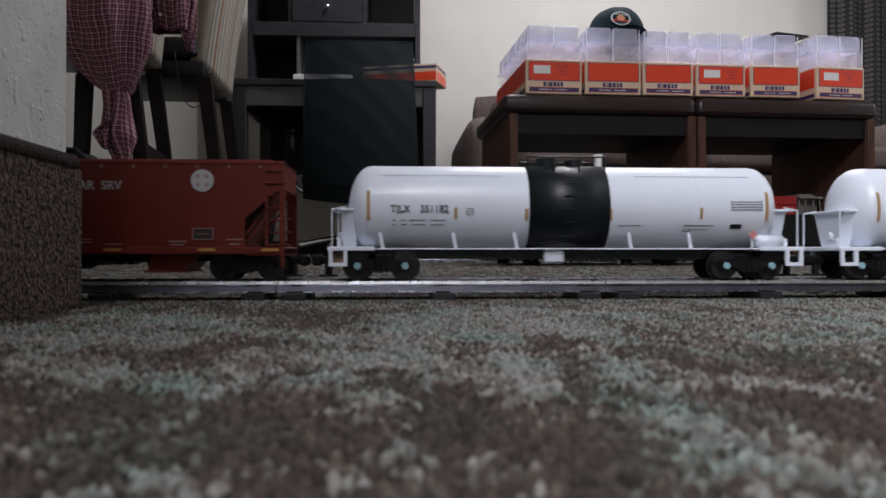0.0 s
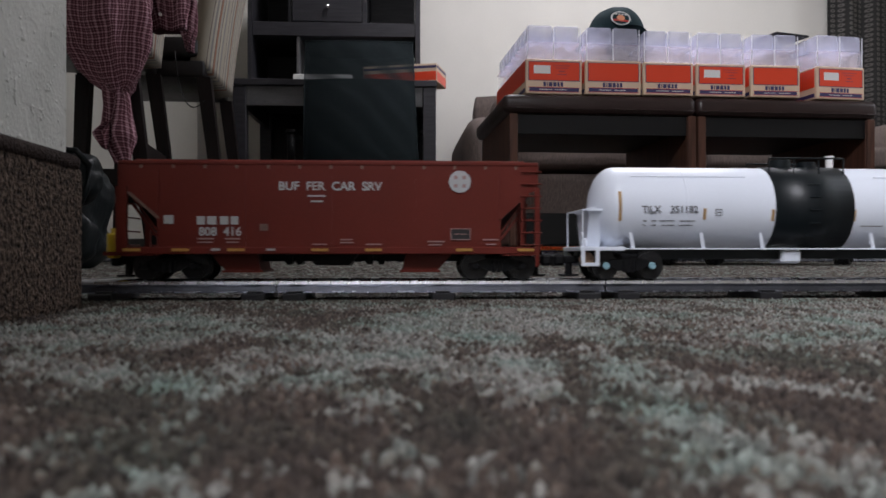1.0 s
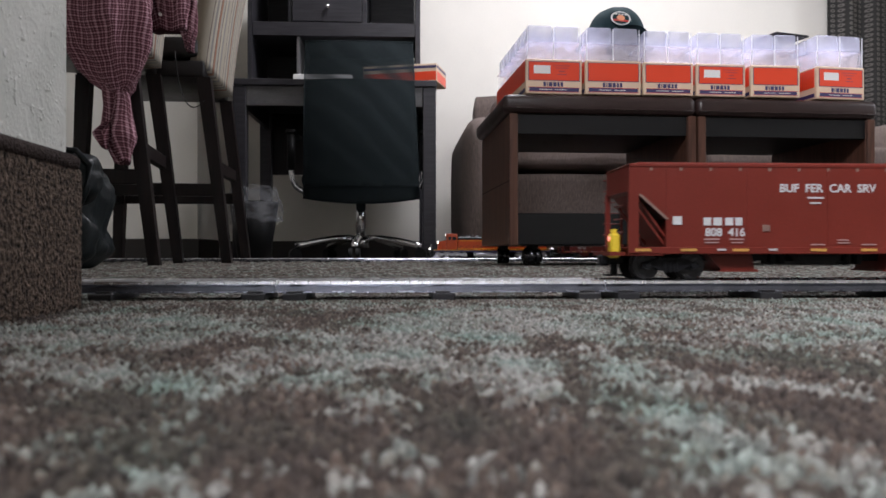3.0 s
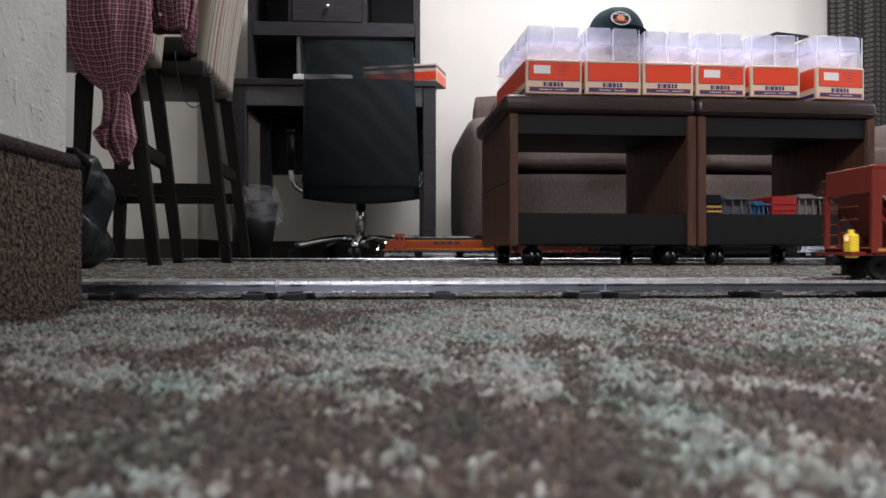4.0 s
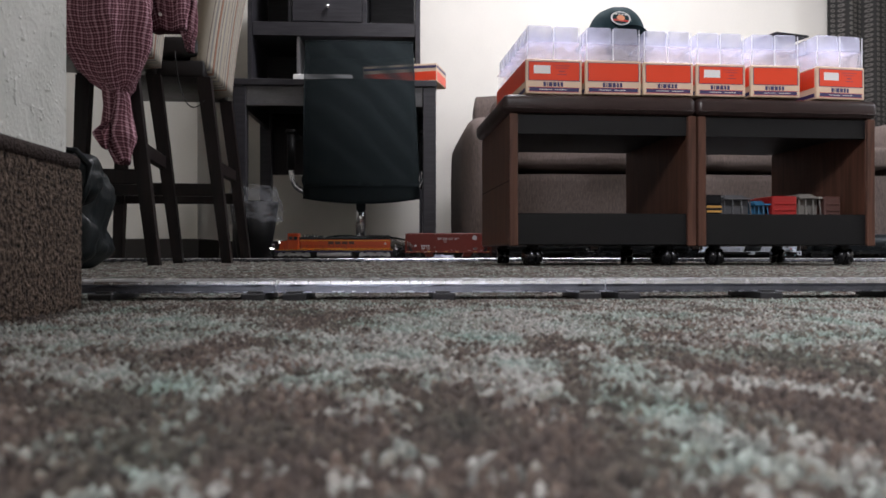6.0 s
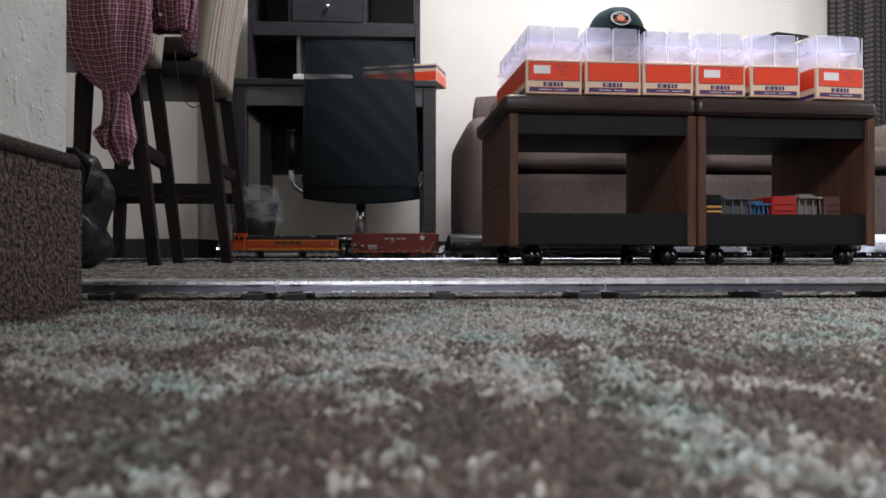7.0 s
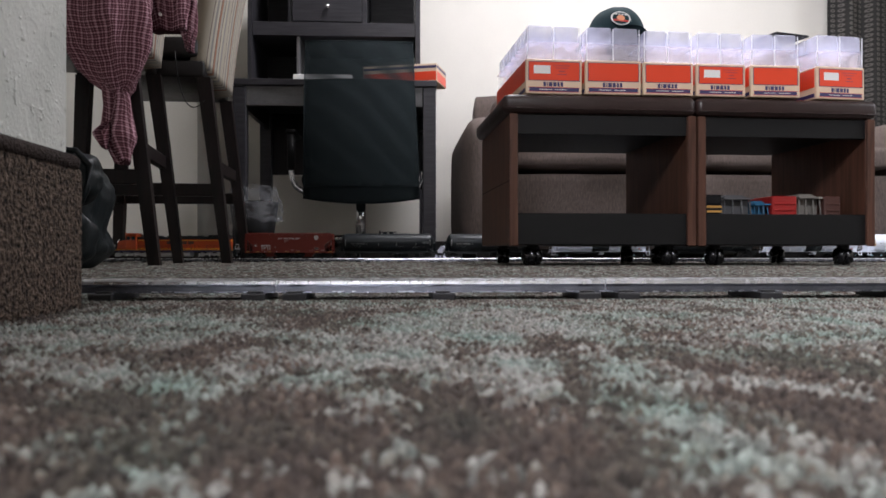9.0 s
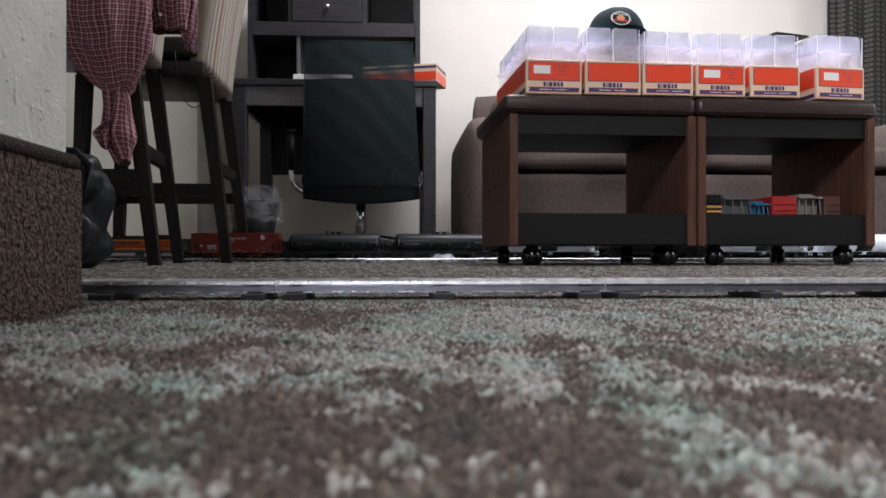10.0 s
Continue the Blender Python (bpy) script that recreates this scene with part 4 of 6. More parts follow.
def office_chair():
    C = Vector((-0.178, 3.22, 0))
    o = tagged(empty("office_chair", pose(C.x, C.y, 0, 0, 0, 0)), "black mesh back swivel office chair with chrome base", "chair")
    # back sheet: slightly curved, narrowing downwards, mesh above and padding below
    def sheet(z0, z1, n, thick, mat, name, lab, shift=0.0):
        bm = bmesh.new()
        rows = []
        for j in range(n + 1):
            z = z0 + (z1 - z0) * j / n
            f = (z - 0.23) / 0.67
            half = 0.2320 - 0.0155 * f
            mid = 0.013 * (1 - f)
            sag = 0.0
            if z < 0.30:
                sag = (0.30 - z) / 0.07
            row = []
            for i in range(17):
                u = i / 8 - 1
                zz = z + 0.022 * (1 - 0.0) * sag * u * u - (0.006 * (1 - u * u) if j == n and z1 > 0.8 else 0)
                y = -0.12 - 0.035 * (1 - u * u) + 0.05 * f * f - 0.02 * math.sin(f * 3.14)
                row.append(bm.verts.new((mid + half * u, y, zz)))
            rows.append(row)
        for a, b in zip(rows, rows[1:]):
            for i in range(16):
                bm.faces.new((a[i], a[i + 1], b[i + 1], b[i]))
        if thick:
            bmesh.ops.solidify(bm, geom=bm.faces[:], thickness=thick)
        for v in bm.verts:
            v.co.y += shift
        return part(name, bm, mat, o, lab, True)
    sheet(0.30, 0.895, 24, 0.0, MESH, "mesh_back", "see-through black mesh back")
    sheet(0.30, 0.735, 14, -0.012, FABRICBLACK, "back_padding", "black padded lining behind the mesh", 0.016)
    sheet(0.228, 0.302, 6, -0.02, FABRICBLACK, "back_hem", "black padded lower edge")
    for s in (-1, 1):
        pts = []
        for j in range(13):
            f = j / 12
            z = 0.25 + 0.648 * f
            pts.append((0.013 * (1 - f) + s * (0.2325 - 0.0155 * f), -0.118 + 0.05 * f * f - 0.02 * math.sin(f * 3.14), z))
        part("back_frame", tube(pts, 0.0022, 8), FABRICBLACK, o, "", True)
    pts = [(-0.220 + 0.440 * k / 12, -0.072 - 0.03 * (1 - (k / 6 - 1) ** 2), 0.897 - 0.006 * (1 - (k / 6 - 1) ** 2)) for k in range(13)]
    part("top_frame", tube(pts, 0.0026, 8), FABRICBLACK, o, "", True)
    part("seat", soft_block(-0.23, 0.23, -0.10, 0.36, 0.30, 0.37, 0.03, 0.01), FABRICBLACK, o, "black padded seat", True)
    for s in (-1, 1):
        e = 0.289 if s < 0 else 0.268
        pts = [(s * 0.21, 0.02, 0.285), (s * (e - 0.075), 0.02, 0.287), (s * (e - 0.045), 0.02, 0.293), (s * (e - 0.020), 0.02, 0.310), (s * (e - 0.005), 0.02, 0.340), (s * e, 0.02, 0.375), (s * e, 0.02, 0.40)]
        arm = part("arm", tube(pts, 0.0115, 12), CHROME, o, "curved chrome armrest bar", True)
        part("arm_sleeve", rod((s * e, 0.02, 0.38), (s * e, 0.02, 0.53), 0.017, None, 14), RUBBER, arm, "black armrest sleeve", True)
        part("arm_pad", box(s * e - 0.022, s * e + 0.022, 0.0, 0.2, 0.531, 0.55, 0.008, 3), RUBBER, arm, "black armrest pad", True)
    part("column", rod((0, 0.05, 0.09), (0, 0.05, 0.27), 0.021, None, 18), CHROME, o, "chrome gas column", True)
    part("column_sleeve", rod((0, 0.05, 0.245), (0, 0.05, 0.30), 0.028, 0.05, 18), RUBBER, o)
    part("hub", rod((0, 0.05, 0.055), (0, 0.05, 0.10), 0.036, 0.03, 18), CHROME, o, "", True)
    for k in range(5):
        a = radians(196 + 72 * k)
        d = Vector((math.cos(a), math.sin(a), 0))
        p = Vector((0, 0.05, 0))
        pts = [p + d * r + Vector((0, 0, z)) for r, z in ((0.03, 0.095), (0.10, 0.094), (0.18, 0.082), (0.25, 0.066), (0.275, 0.06))]
        leg = part("base_leg", tube(pts, 0.014, 10), CHROME, o, "polished chrome star base leg", True)
        t = Vector((-d.y, d.x, 0))
        q = p + d * 0.275 + Vector((0, 0, 0.026))
        for s in (-1, 1):
            part("caster_wheel", rod(q + t * s * 0.006, q + t * s * 0.022, 0.026, None, 20), RUBBER, leg, "black caster wheel")


office_chair()


def bar_stool(m, label):
    """Counter stool facing -x, its back at +x; origin on the floor between the legs."""
    o = tagged(empty("bar_stool", m), label, "stool", "counter stools")
    w = 0.205
    for y in (-w, w):
        bm = bmesh.new()
        add_beam(bm, (0.235, y, 0), (0.160, y * 0.95, 0.60), 0.030, 0.036, 0.044, 0.04)
        part("back_leg", bm, STOOLWOOD, o, "dark tapered splayed leg")
        bm = bmesh.new()
        add_beam(bm, (-0.232, y, 0), (-0.212, y * 0.96, 0.60), 0.034, 0.034, 0.044, 0.044)
        part("front_leg", bm, STOOLWOOD, o, "dark tapered leg")
        bm = bmesh.new()
        add_box(bm, -0.205, 0.190, y - 0.011, y + 0.011, 0.217, 0.257, 0.002)
        part("side_stretcher", bm, STOOLWOOD, o)
    for x, z in ((0.188, 0.30), (-0.222, 0.217)):
        part("cross_stretcher", box(x - 0.011, x + 0.011, -w + 0.018, w - 0.018, z, z + 0.04, 0.002), STOOLWOOD, o)
    part("apron", box(-0.235, 0.165, -w - 0.012, w + 0.012, 0.600, 0.655, 0.008, 2), SEATBLACK, o, "black leather covered seat frame", True)
    part("seat_cushion", soft_block(-0.25, 0.15, -0.224, 0.224, 0.655, 0.735, 0.026, 0.01), SEATBLACK, o, "black padded leather seat", True)
    # upholstered back: curved slab leaning outwards
    bm = bmesh.new()
    rows = []
    for j in range(17):
        f = j / 16
        z = 0.585 + 0.45 * f
        row = []
        for i in range(13):
            u = i / 6 - 1
            lift = 0.05 * u * u * (1 - f) ** 2
            x = 0.146 + 0.035 * f + 0.03 * f * f - 0.03 * u * u
            row.append(((x, 0.225 * u * (1 - 0.06 * (1 - f)), z + lift)))
        rows.append(row)
    front = [[bm.verts.new(p) for p in r] for r in rows]
    back = [[bm.verts.new((p[0] + 0.05 + 0.012 * math.cos((i / 6 - 1) * 1.5), p[1], p[2] + 0.004)) for i, p in enumerate(r)] for r in rows]
    J, I = len(rows) - 1, 12
    for j in range(J):
        for i in range(I):
            bm.faces.new((front[j][i], front[j][i + 1], front[j + 1][i + 1], front[j + 1][i]))
            bm.faces.new((back[j][i], back[j + 1][i], back[j + 1][i + 1], back[j][i + 1]))
        bm.faces.new((front[j][0], front[j + 1][0], back[j + 1][0], back[j][0]))
        bm.faces.new((front[j][I], back[j][I], back[j + 1][I], front[j + 1][I]))
    for i in range(I):
        bm.faces.new((front[0][i], back[0][i], back[0][i + 1], front[0][i + 1]))
        bm.faces.new((front[J][i], front[J][i + 1], back[J][i + 1], back[J][i]))
    bmesh.ops.recalc_face_normals(bm, faces=bm.faces)
    part("backrest", bm, STRIPES, o, "striped woven upholstered back", True)
    return o


bar_stool(pose(-0.813, 2.715, 0, 0, 0, 2.8), "dark wooden counter stool with striped upholstered back")
bar_stool(pose(-0.924, 2.27, 0, 0, 0, 7.5), "dark wooden counter stool with a shirt hung over")


def cloth(name, path, widths, depth, parent, folds, seed, lab="", thick=0.0):
    """Hanging cloth: a flattened tube along path (x, y, z), with vertical folds."""
    rnd = random.Random(seed)
    bm = bmesh.new()
    uv = bm.loops.layers.uv.new("UVMap")
    n, k = len(path), 40
    ph = [rnd.uniform(0, 6.28) for _ in range(4)]
    rings = []
    dist = 0.0
    lens = []
    # resample along the path
    pts, ws, ds = [], [], []
    for i in range(n - 1):
        for s in range(6):
            t = s / 6
            t2 = t * t * (3 - 2 * t) * 0.5 + t * 0.5
            pts.append(Vector(path[i]).lerp(Vector(path[i + 1]), t))
            ws.append(widths[i] + (widths[i + 1] - widths[i]) * t2)
            ds.append(depth[i] + (depth[i + 1] - depth[i]) * t2)
    pts.append(Vector(path[-1])); ws.append(widths[-1]); ds.append(depth[-1])
    for i, p in enumerate(pts):
        if i:
            dist += (p - pts[i - 1]).length
        lens.append(dist)
        ring = []
        for q in range(k):
            a = 2 * math.pi * q / k
            q3 = Vector((math.cos(a) * 1.6, math.sin(a) * 1.6, dist * 7 + seed))
            fold = 1 + 0.13 * math.sin(folds * a + ph[0] + dist * 5) + 0.10 * (1 - abs(math.sin((folds + 1) * a * 0.5 + ph[1] - dist * 9))) ** 3
            wob = 0.012 * noise.noise(q3) + 0.006 * noise.noise(q3 * 2.6)
            ring.append(bm.verts.new(p + Vector((ws[i] / 2 * math.cos(a) * fold + wob, ds[i] / 2 * math.sin(a) * fold + wob, 0.006 * math.sin(3 * a + ph[3])))))
        rings.append(ring)
    wmax = max(widths)
    for i in range(len(rings) - 1):
        for q in range(k):
            f = bm.faces.new((rings[i][q], rings[i][(q + 1) % k], rings[i + 1][(q + 1) % k], rings[i + 1][q]))
            per = (q / k, (q + 1) / k)
            vals = ((per[0], lens[i]), (per[1], lens[i]), (per[1], lens[i + 1]), (per[0], lens[i + 1]))
            for lp, (u, v) in zip(f.loops, vals):
                lp[uv].uv = (u * wmax * 2.2, v)
    bm.faces.new(rings[-1])
    bm.faces.new(rings[0][::-1])
    bmesh.ops.recalc_face_normals(bm, faces=bm.faces)
    return part(name, bm, PLAID, parent, lab, True)


def shirt():
    o = tagged(empty("plaid_shirt", pose(-0.80, 2.04, 0)), "maroon plaid cotton shirt hung over a stool back", "shirt")
    cloth("body", [(0.03, 0.02, 0.90), (0.03, 0.01, 0.72), (0.034, 0.0, 0.63), (0.036, 0.0, 0.565), (0.046, 0, 0.51), (0.054, 0, 0.47), (0.058, 0, 0.445)],
          [0.18, 0.195, 0.205, 0.20, 0.155, 0.10, 0.05], [0.11, 0.12, 0.12, 0.11, 0.09, 0.07, 0.04], o, 5, 3)
    cloth("sleeve", [(0.054, -0.005, 0.48), (0.058, -0.005, 0.42), (0.058, -0.005, 0.375), (0.056, -0.005, 0.34), (0.066, -0.005, 0.30), (0.074, -0.005, 0.268)],
          [0.05, 0.055, 0.06, 0.07, 0.045, 0.028], [0.045, 0.045, 0.04, 0.045, 0.03, 0.02], o, 3, 8)
    cloth("cuff_fold", [(0.040, -0.03, 0.365), (0.026, -0.03, 0.34), (0.040, -0.03, 0.305)], [0.015, 0.035, 0.015], [0.015, 0.02, 0.012], o, 3, 12)
    cloth("second_sleeve", [(0.182, 0.05, 0.90), (0.182, 0.05, 0.73), (0.182, 0.05, 0.68), (0.182, 0.05, 0.628)], [0.075, 0.080, 0.082, 0.082], [0.05, 0.06, 0.06, 0.055], o, 2, 21)
    cloth("sleeve_tip", [(0.218, 0.06, 0.72), (0.220, 0.06, 0.64), (0.222, 0.06, 0.58)], [0.05, 0.04, 0.008], [0.04, 0.03, 0.008], o, 2, 31)
    part("button", rod((0.160, 0.016, 0.664), (0.160, 0.0235, 0.664), 0.0042, None, 14), LABELWHITE, o, "white shirt button")


shirt()


def bag():
    o = tagged(empty("duffel_bag", pose(-0.795, 1.72, 0)), "black nylon bag standing on the carpet", "bag")
    def rumpled(bm, amount):
        for v in bm.verts:
            v.co += Vector((1, 1, 0.6)) * (amount * noise.noise(v.co * 16) + 0.4 * amount * noise.noise(v.co * 45))
            v.co.z = max(0.0, v.co.z)
        return bm
    part("body", rumpled(soft_block(-0.125, 0.128, -0.085, 0.10, 0.0, 0.235, 0.05, 0.012, 26), 0.012), BAGBLACK, o, "", True)
    part("lower_pocket", rumpled(soft_block(-0.115, 0.143, -0.118, -0.05, 0.006, 0.118, 0.032, 0.010, 22), 0.012), BAGBLACK, o, "bulging lower pocket", True)
    part("flap", rumpled(soft_block(-0.120, 0.150, -0.112, -0.03, 0.135, 0.246, 0.036, 0.008, 22), 0.014), BAGBLACK, o, "folded top flap", True)
    part("strap", tube([(0.08, -0.09, 0.250), (0.122, -0.10, 0.246), (0.150, -0.10, 0.215), (0.146, -0.105, 0.165), (0.128, -0.11, 0.12)], 0.006, 8), BAGBLACK, o, "black webbing strap", True)
    for z in (0.062, 0.185):
        part("piping", tube([(0.02 + 0.012 * k, -0.118 - 0.003 * math.sin(k * 0.7), z + 0.006 * math.sin(k * 0.5)) for k in range(10)], 0.0022, 6), RUBBER, o, "", True)
    part("zip", tube([(-0.10, -0.113, 0.118), (0, -0.116, 0.120), (0.105, -0.112, 0.117)], 0.002, 6), RUBBER, o)
    part("buckle", box(0.098, 0.122, -0.116, -0.108, 0.115, 0.13, 0.002), RUBBER, o, "black plastic buckle")


bag()


def waste_bin():
    o = tagged(empty("waste_bin", pose(-0.590, 3.085, 0)), "black waste bin with clear plastic liner", "bin")
    part("bin", rod((0, 0, 0), (0, 0, 0.235), 0.062, 0.096, 28), RUBBER, o, "black plastic bin", True)
    bm = bmesh.new()
    rings = []
    for j in range(22):
        f = j / 21
        r = 0.076 + 0.030 * math.sin(min(1.0, f * 1.5) * 1.57) + 0.004 * f
        ring = []
        for k in range(72):
            a = 2 * math.pi * k / 72
            q = Vector((math.cos(a) * 3, math.sin(a) * 3 + 3, f * 5))
            rr = r + 0.014 * noise.noise(q) + 0.012 * abs(noise.noise(q * 2.7)) + 0.004 * noise.noise(q * 7)
            ring.append(bm.verts.new((rr * math.cos(a), rr * math.sin(a), 0.295 - 0.14 * f + 0.022 * noise.noise(q * 0.8 + Vector((0, 5, 0))))))
        rings.append(ring)
    for a, b in zip(rings, rings[1:]):
        for k in range(72):
            bm.faces.new((a[k], a[(k + 1) % 72], b[(k + 1) % 72], b[k]))
    part("liner", bm, LINER, o, "crinkled clear plastic liner", False)


waste_bin()


def curtain():
    """Patterned drapes hanging from a rail before the end of the back wall."""
    o = tagged(empty("curtain", pose(2.24, 3.93, 0)), "dark grey drape with pale circle chain pattern", "curtain")
    bm = bmesh.new()
    uv = bm.loops.layers.uv.new("UVMap")
    cols = []
    n = 90
    for i in range(n + 1):
        x = 1.1 * i / n
        y = 0.035 * math.sin(x * 42) + 0.012 * math.sin(x * 95 + 1)
        cols.append([bm.verts.new((x, y * (0.6 + 0.4 * (1 - z / 2.3)), z)) for z in (0.02, 0.6, 1.2, 1.8, 2.3)])
    for i in range(n):
        for j in range(4):
            f = bm.faces.new((cols[i][j], cols[i + 1][j], cols[i + 1][j + 1], cols[i][j + 1]))
            for lp in f.loops:
                lp[uv].uv = (lp.vert.co.x, lp.vert.co.z)
    bmesh.ops.solidify(bm, geom=bm.faces[:], thickness=0.002)
    part("drape", bm, DRAPE, o, "", True)
    part("rail", rod((-0.05, 0, 2.31), (1.2, 0, 2.31), 0.012, None, 12), STEEL, o)


def drape_mat():
    m, n, l, p = node_mat("drape_cloth")
    tc = n.new("ShaderNodeTexCoord")
    mp = n.new("ShaderNodeMapping")
    mp.inputs["Scale"].default_value = (27, 38, 1)
    l.new(tc.outputs["UV"], mp.inputs["Vector"])
    v = n.new("ShaderNodeTexVoronoi")
    v.voronoi_dimensions = "2D"
    v.inputs["Scale"].default_value, v.inputs["Randomness"].default_value = 1.0, 0.0
    l.new(mp.outputs["Vector"], v.inputs["Vector"])
    r = n.new("ShaderNodeValToRGB")
    r.color_ramp.elements[0].position, r.color_ramp.elements[0].color = 0.0, (0.06, 0.056, 0.05, 1)
    r.color_ramp.elements[1].position, r.color_ramp.elements[1].color = 0.6, (0.045, 0.043, 0.042, 1)
    for pos, c in ((0.10, 0.06), (0.15, 0.20), (0.31, 0.20), (0.36, 0.05)):
        e = r.color_ramp.elements.new(pos)
        e.color = (c, c * 0.93, c * 0.85, 1)
    l.new(v.outputs["Distance"], r.inputs["Fac"])
    l.new(r.outputs["Color"], p.inputs["Base Color"])
    p.inputs["Roughness"].default_value = 0.85
    return m


DRAPE = drape_mat()
curtain()


def small_clutter():
    # dangling charging cable under the stools
    pts = [(-0.715 + 0.092 * (k / 16) ** 1.3, 2.45, 0.478 + 0.19 * (1 - k / 16) ** 3 + 0.037 * (k / 16) ** 4) for k in range(17)]
    tagged(part("cable", tube(pts, 0.0016, 6), RUBBER, None, "", True), "thin black cable hanging in a loop", "cable")
    bm = bmesh.new()
    bmesh.ops.create_cone(bm, cap_ends=True, segments=9, radius1=0.055, radius2=0.012, depth=0.06, matrix=Matrix.Translation((0, 0, 0.03)))
    bmesh.ops.subdivide_edges(bm, edges=bm.edges[:], cuts=2, use_grid_fill=True)
    for v in bm.verts:
        v.co += Vector((1, 1, 0.6)) * 0.010 * noise.noise(v.co * 45)
        v.co.z = max(0, v.co.z)
    tagged(part("crumpled_wrapper", bm, FROST, None, "", False, pose(0.16, 3.02, 0)), "crumpled clear plastic wrapper on the carpet", "wrapper")


small_clutter()


# ---- railway ----
RAIL_Z = 0.0144
YN, YF = 0.609, 2.815
XR, XL, RAD = 2.3, -1.75, 0.6
SPEED = 0.191


def loop_point(s):
    """Place and heading on the oval; s = x along the near straight, then round to the right."""
    segs = [("line", (XL, YN), 0.0, XR - XL), ("arc", (XR, YN + RAD), -90.0, RAD * math.pi / 2), ("line", (XR + RAD, YN + RAD), 90.0, YF - YN - 2 * RAD),
            ("arc", (XR, YF - RAD), 0.0, RAD * math.pi / 2), ("line", (XR, YF), 180.0, XR - XL), ("arc", (XL, YF - RAD), 90.0, RAD * math.pi / 2),
            ("line", (XL - RAD, YF - RAD), 270.0, YF - YN - 2 * RAD), ("arc", (XL, YN + RAD), 180.0, RAD * math.pi / 2)]
    d = (s - XL) % sum(q[3] for q in segs)
    for kind, at, a, ln in segs:
        if d <= ln:
            break
        d -= ln
    if kind == "line":
        return at[0] + d * math.cos(radians(a)), at[1] + d * math.sin(radians(a)), a
    b = a + math.degrees(d / RAD)
    return at[0] + RAD * math.cos(radians(b)), at[1] + RAD * math.sin(radians(b)), b + 90


FAR_START = XR + RAD * math.pi + (YF - YN - 2 * RAD)   # s at the start of the far straight, x = XR


def far_s(x):
    return FAR_START + (XR - x)


def rail_profile(bm, pts, r=0.0031):
    """Tubular tinplate rail: round head on a folded web with flat feet."""
    prof = [(-0.0060, -0.0098), (-0.0020, -0.0088), (-0.0012, -0.0056), (-r, -0.0035), (-r * 0.8, -0.0012), (-r * 0.3, 0), (r * 0.3, 0), (r * 0.8, -0.0012), (r, -0.0035), (0.0012, -0.0056), (0.0020, -0.0088), (0.0060, -0.0098)]
    rings = []
    for x, y, a in pts:
        nx, ny = -math.sin(radians(a)), math.cos(radians(a))
        rings.append([bm.verts.new((x + nx * u, y + ny * u, RAIL_Z + w)) for u, w in prof])
    for p, q in zip(rings, rings[1:]):
        for k in range(len(prof)):
            j = (k + 1) % len(prof)
            f = bm.faces.new((p[k], q[k], q[j], p[j]))
            # head and feet get the lit tone, the web its shade as darker metal
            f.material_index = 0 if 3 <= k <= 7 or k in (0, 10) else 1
    bm.faces.new(rings[0])
    bm.faces.new(rings[-1][::-1])
    bmesh.ops.recalc_face_normals(bm, faces=bm.faces)


def track_section(s0, s1, label, way=loop_point):
    o = tagged(empty("track_section", pose(0, 0, 0)), label, "track", "railway track sections")
    n = 1 if abs(way(s0)[2] - way(s1)[2]) < 0.01 else 6
    for off in (-0.0159, 0, 0.0159):
        pts = []
        for k in range(n + 1):
            x, y, a = way(s0 + 0.0006 + (s1 - s0 - 0.0012) * k / n)
            pts.append((x - math.sin(radians(a)) * off, y + math.cos(radians(a)) * off, a))
        bm = bmesh.new()
        rail_profile(bm, pts)
        part("rail", bm, (STEEL, RAILWEB), o, "tinplate tubular rail, bright head and shaded web put in by colour")
    for f in (0.06, 0.5, 0.94):
        x, y, a = way(s0 + (s1 - s0) * f)
        bm = bmesh.new()
        # stamped channel: raised middle, two flanges, open ends
        add_box(bm, -0.0076, 0.0076, -0.030, 0.030, 0.0030, 0.0045, 0.0005)
        add_box(bm, -0.0088, -0.0072, -0.030, 0.030, -0.0010, 0.0047, 0.0006)
        add_box(bm, 0.0072, 0.0088, -0.030, 0.030, -0.0010, 0.0047, 0.0006)
        for off in (-0.0159, 0, 0.0159):
            add_box(bm, -0.0058, 0.0058, off - 0.0090, off - 0.0024, 0.0045, 0.0060, 0.0006)
            add_box(bm, -0.0058, 0.0058, off + 0.0024, off + 0.0090, 0.0045, 0.0060, 0.0006)
        for end in (-1, 1):
            add_box(bm, -0.0085, 0.0085, end * 0.0300 - 0.0008, end * 0.0300 + 0.0008, -0.0010, 0.0040, 0.0004)
        part("tie", bm, TIEBLACK, o, "black stamped steel tie", m=pose(x, y, 0, 0, 0, a))
    return o


def siding(s):
    return s, 2.715, 0.0


def build_track():
    s = -0.0963 - 0.254 * 8
    total = 2 * (XR - XL) + 2 * math.pi * RAD + 2 * (YF - YN - 2 * RAD)
    n = round(total / 0.254)
    for k in range(n):
        track_section(s + k * 0.254, s + min((k + 1) * 0.254, total), "three-rail tinplate toy track with black ties")
    for k in range(9):
        track_section(-0.138 + k * 0.254, -0.138 + (k + 1) * 0.254, "three-rail tinplate siding track with black ties", siding)


